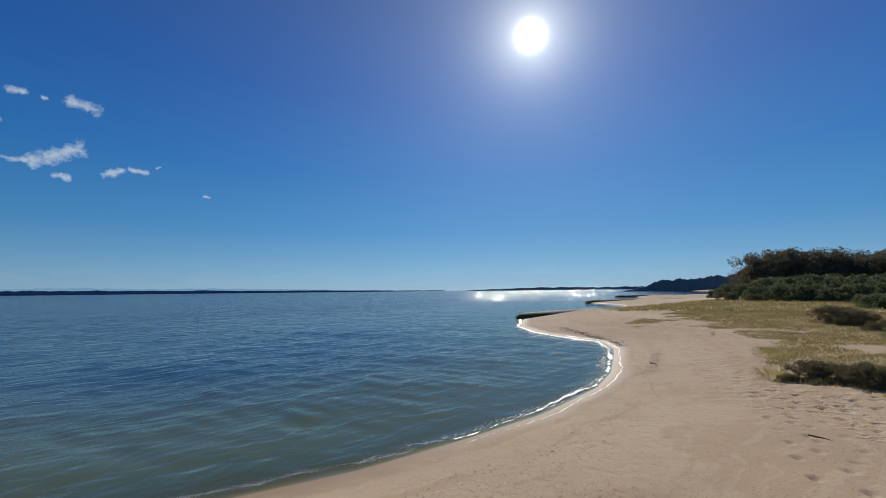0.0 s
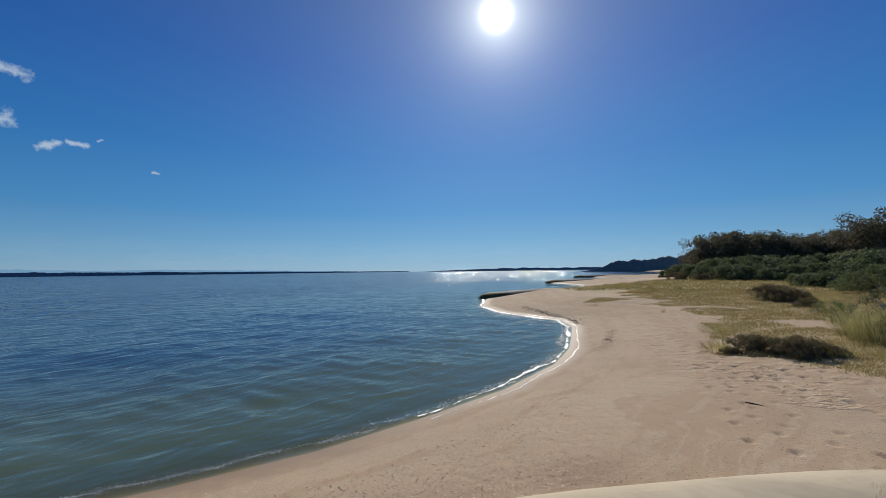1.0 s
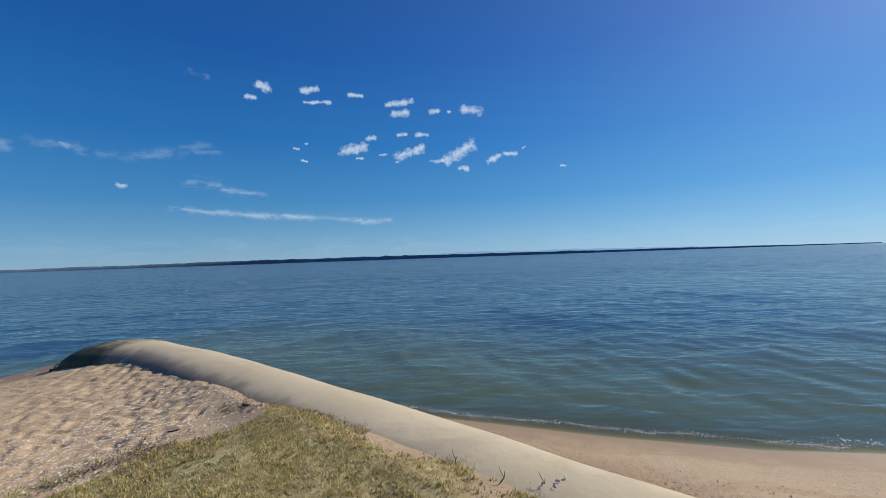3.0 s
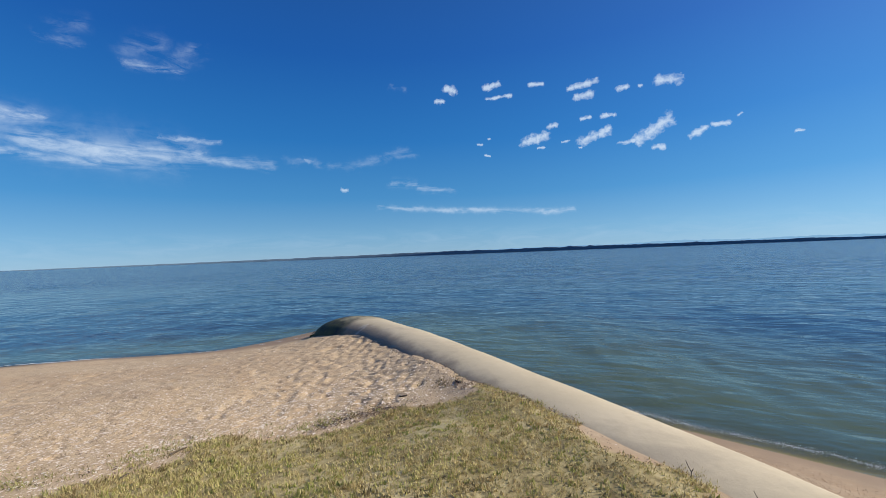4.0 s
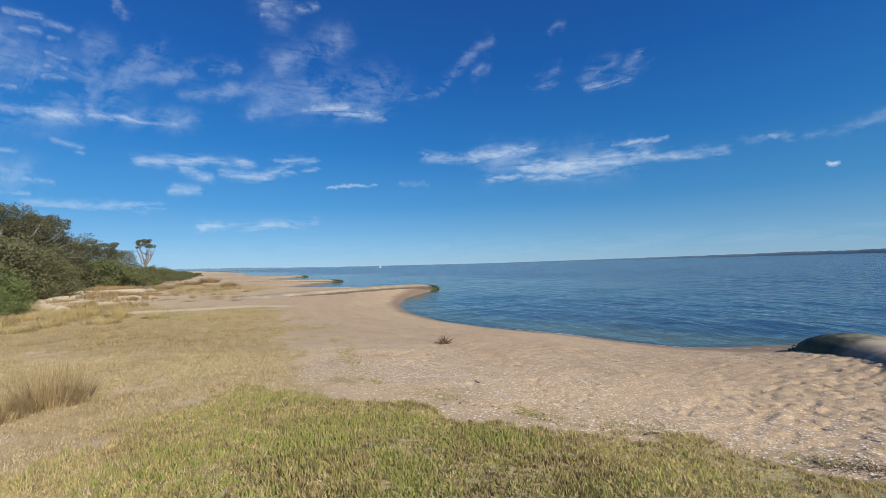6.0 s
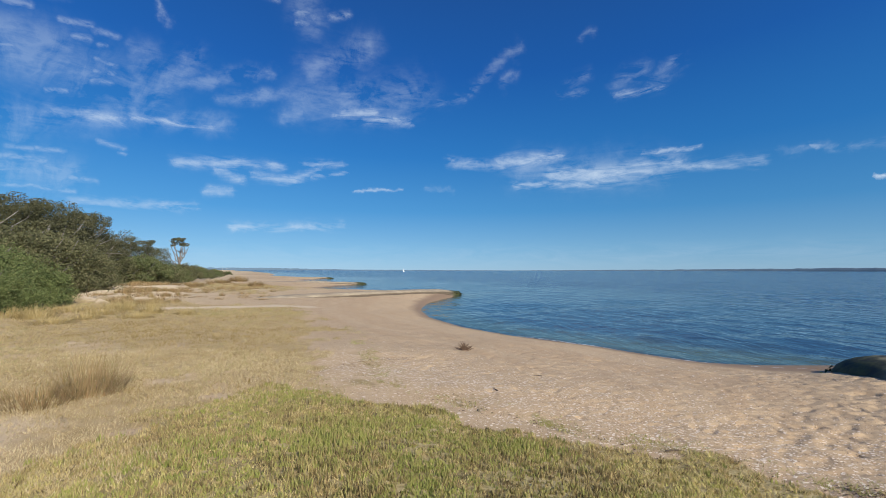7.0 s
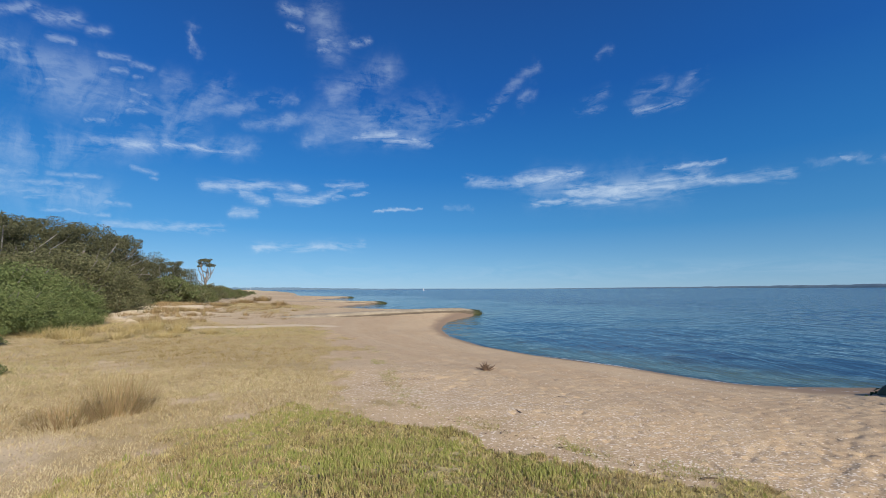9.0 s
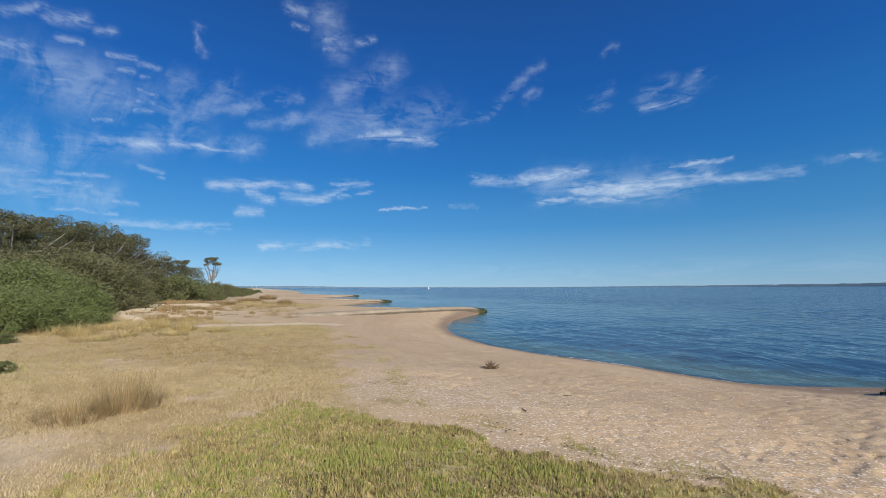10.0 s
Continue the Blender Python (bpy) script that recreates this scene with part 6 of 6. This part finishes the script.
grit("dark clods of wrack along the edge of the far spit", [(15.2, -23.2), (12.9, -21.7), (11.4, -20.7), (10.0, -19.7), (9.2, -18.4)], 460, 0.16, (0.03, 0.10), MAT_WEED, 66)
grit("pale shell fragments heaped along the foot of the tube", FOOT, 420, 0.20, (0.004, 0.011), MAT_SHELL, 67)
grit("brown gravel on the sand along the tube", OUTER, 4200, 0.32, (0.005, 0.016), MAT_GRAVEL, 68)
grit("pale shell fragments among brown gravel", OUTER, 1500, 0.32, (0.004, 0.010), MAT_SHELL, 69)


# ---- shells and twigs on the tube ----
def on_tube(x, y):
    """The place on the tube's upper side over a point of the plan."""
    far, along, _ = reach(np.array([x]), np.array([y]), GROYNE_SHIFT)
    crown = np.interp(along[0], range(len(GROYNE_SHIFT)), [p[2] for p in GROYNE_SHIFT])
    c = min(far[0] / 0.80, 0.98) ** (1 / 0.95)
    return (x, y, float(crown - 0.5 + 0.5 * (1 - c * c) ** 0.475))


def shell_mesh():
    """A ribbed fan-shaped valve, hollow below."""
    v, f, n, m = [(0, 0, 0.004)], [], 13, 4
    for j in range(1, m + 1):
        for k in range(n):
            a = radians(-68 + 136 * k / (n - 1))
            r = 0.024 * j / m * (1 + 0.04 * (k % 2))
            v.append((math.sin(a) * r, math.cos(a) * r - 0.017, 0.013 * math.sin(math.pi * (0.15 + 0.85 * j / m)) + 0.0015 * (k % 2)))
    f += [(0, k + 1, k + 2) for k in range(n - 1)]
    for j in range(m - 1):
        f += [(1 + j * n + k, 1 + (j + 1) * n + k, 2 + (j + 1) * n + k, 2 + j * n + k) for k in range(n - 1)]
    me = bpy.data.meshes.new("shell")
    me.from_pydata(v, [], f)
    me.materials.append(MAT_SHELL)
    return me


SHELLS = [(3.12, -0.44), (3.18, -0.48), (3.22, -0.54)]
TWIGS = [(3.49, 0.24, 0.06), (3.21, -0.08, 0.08), (3.16, -0.37, 0.04)]
valve = shell_mesh()
for k, (x, y) in enumerate(SHELLS):
    ob = tagged(new("shell", valve), "small white shell lying on the textile tube", "shell", "shells on the tube")
    ob.matrix_basis = pose(*on_tube(x, y), 0, 0, 70 * k + 20)
for k, (x, y, high) in enumerate(TWIGS):
    rng = np.random.default_rng(300 + k)
    root = np.array((0.0, 0.0, -0.02))
    top = np.array((rng.normal(0, 0.03), rng.normal(0, 0.03), high))
    fork = top * 0.55 + rng.normal(0, 0.012, 3)
    v, f = joined([stem([root, fork * 0.5 + rng.normal(0, 0.006, 3), fork, top], 0.005, 0.002, 5), stem([fork, fork + (0.03, 0.02, 0.03), fork + (0.07, 0.03, 0.045)], 0.003, 0.0015, 5)])
    ob = tagged(new("twig", mesh_of("twig", v, f, MAT_WOOD)), "thin dark twig standing at the edge of the tube", "twig", "twigs by the tube")
    ob.location = on_tube(x, y)
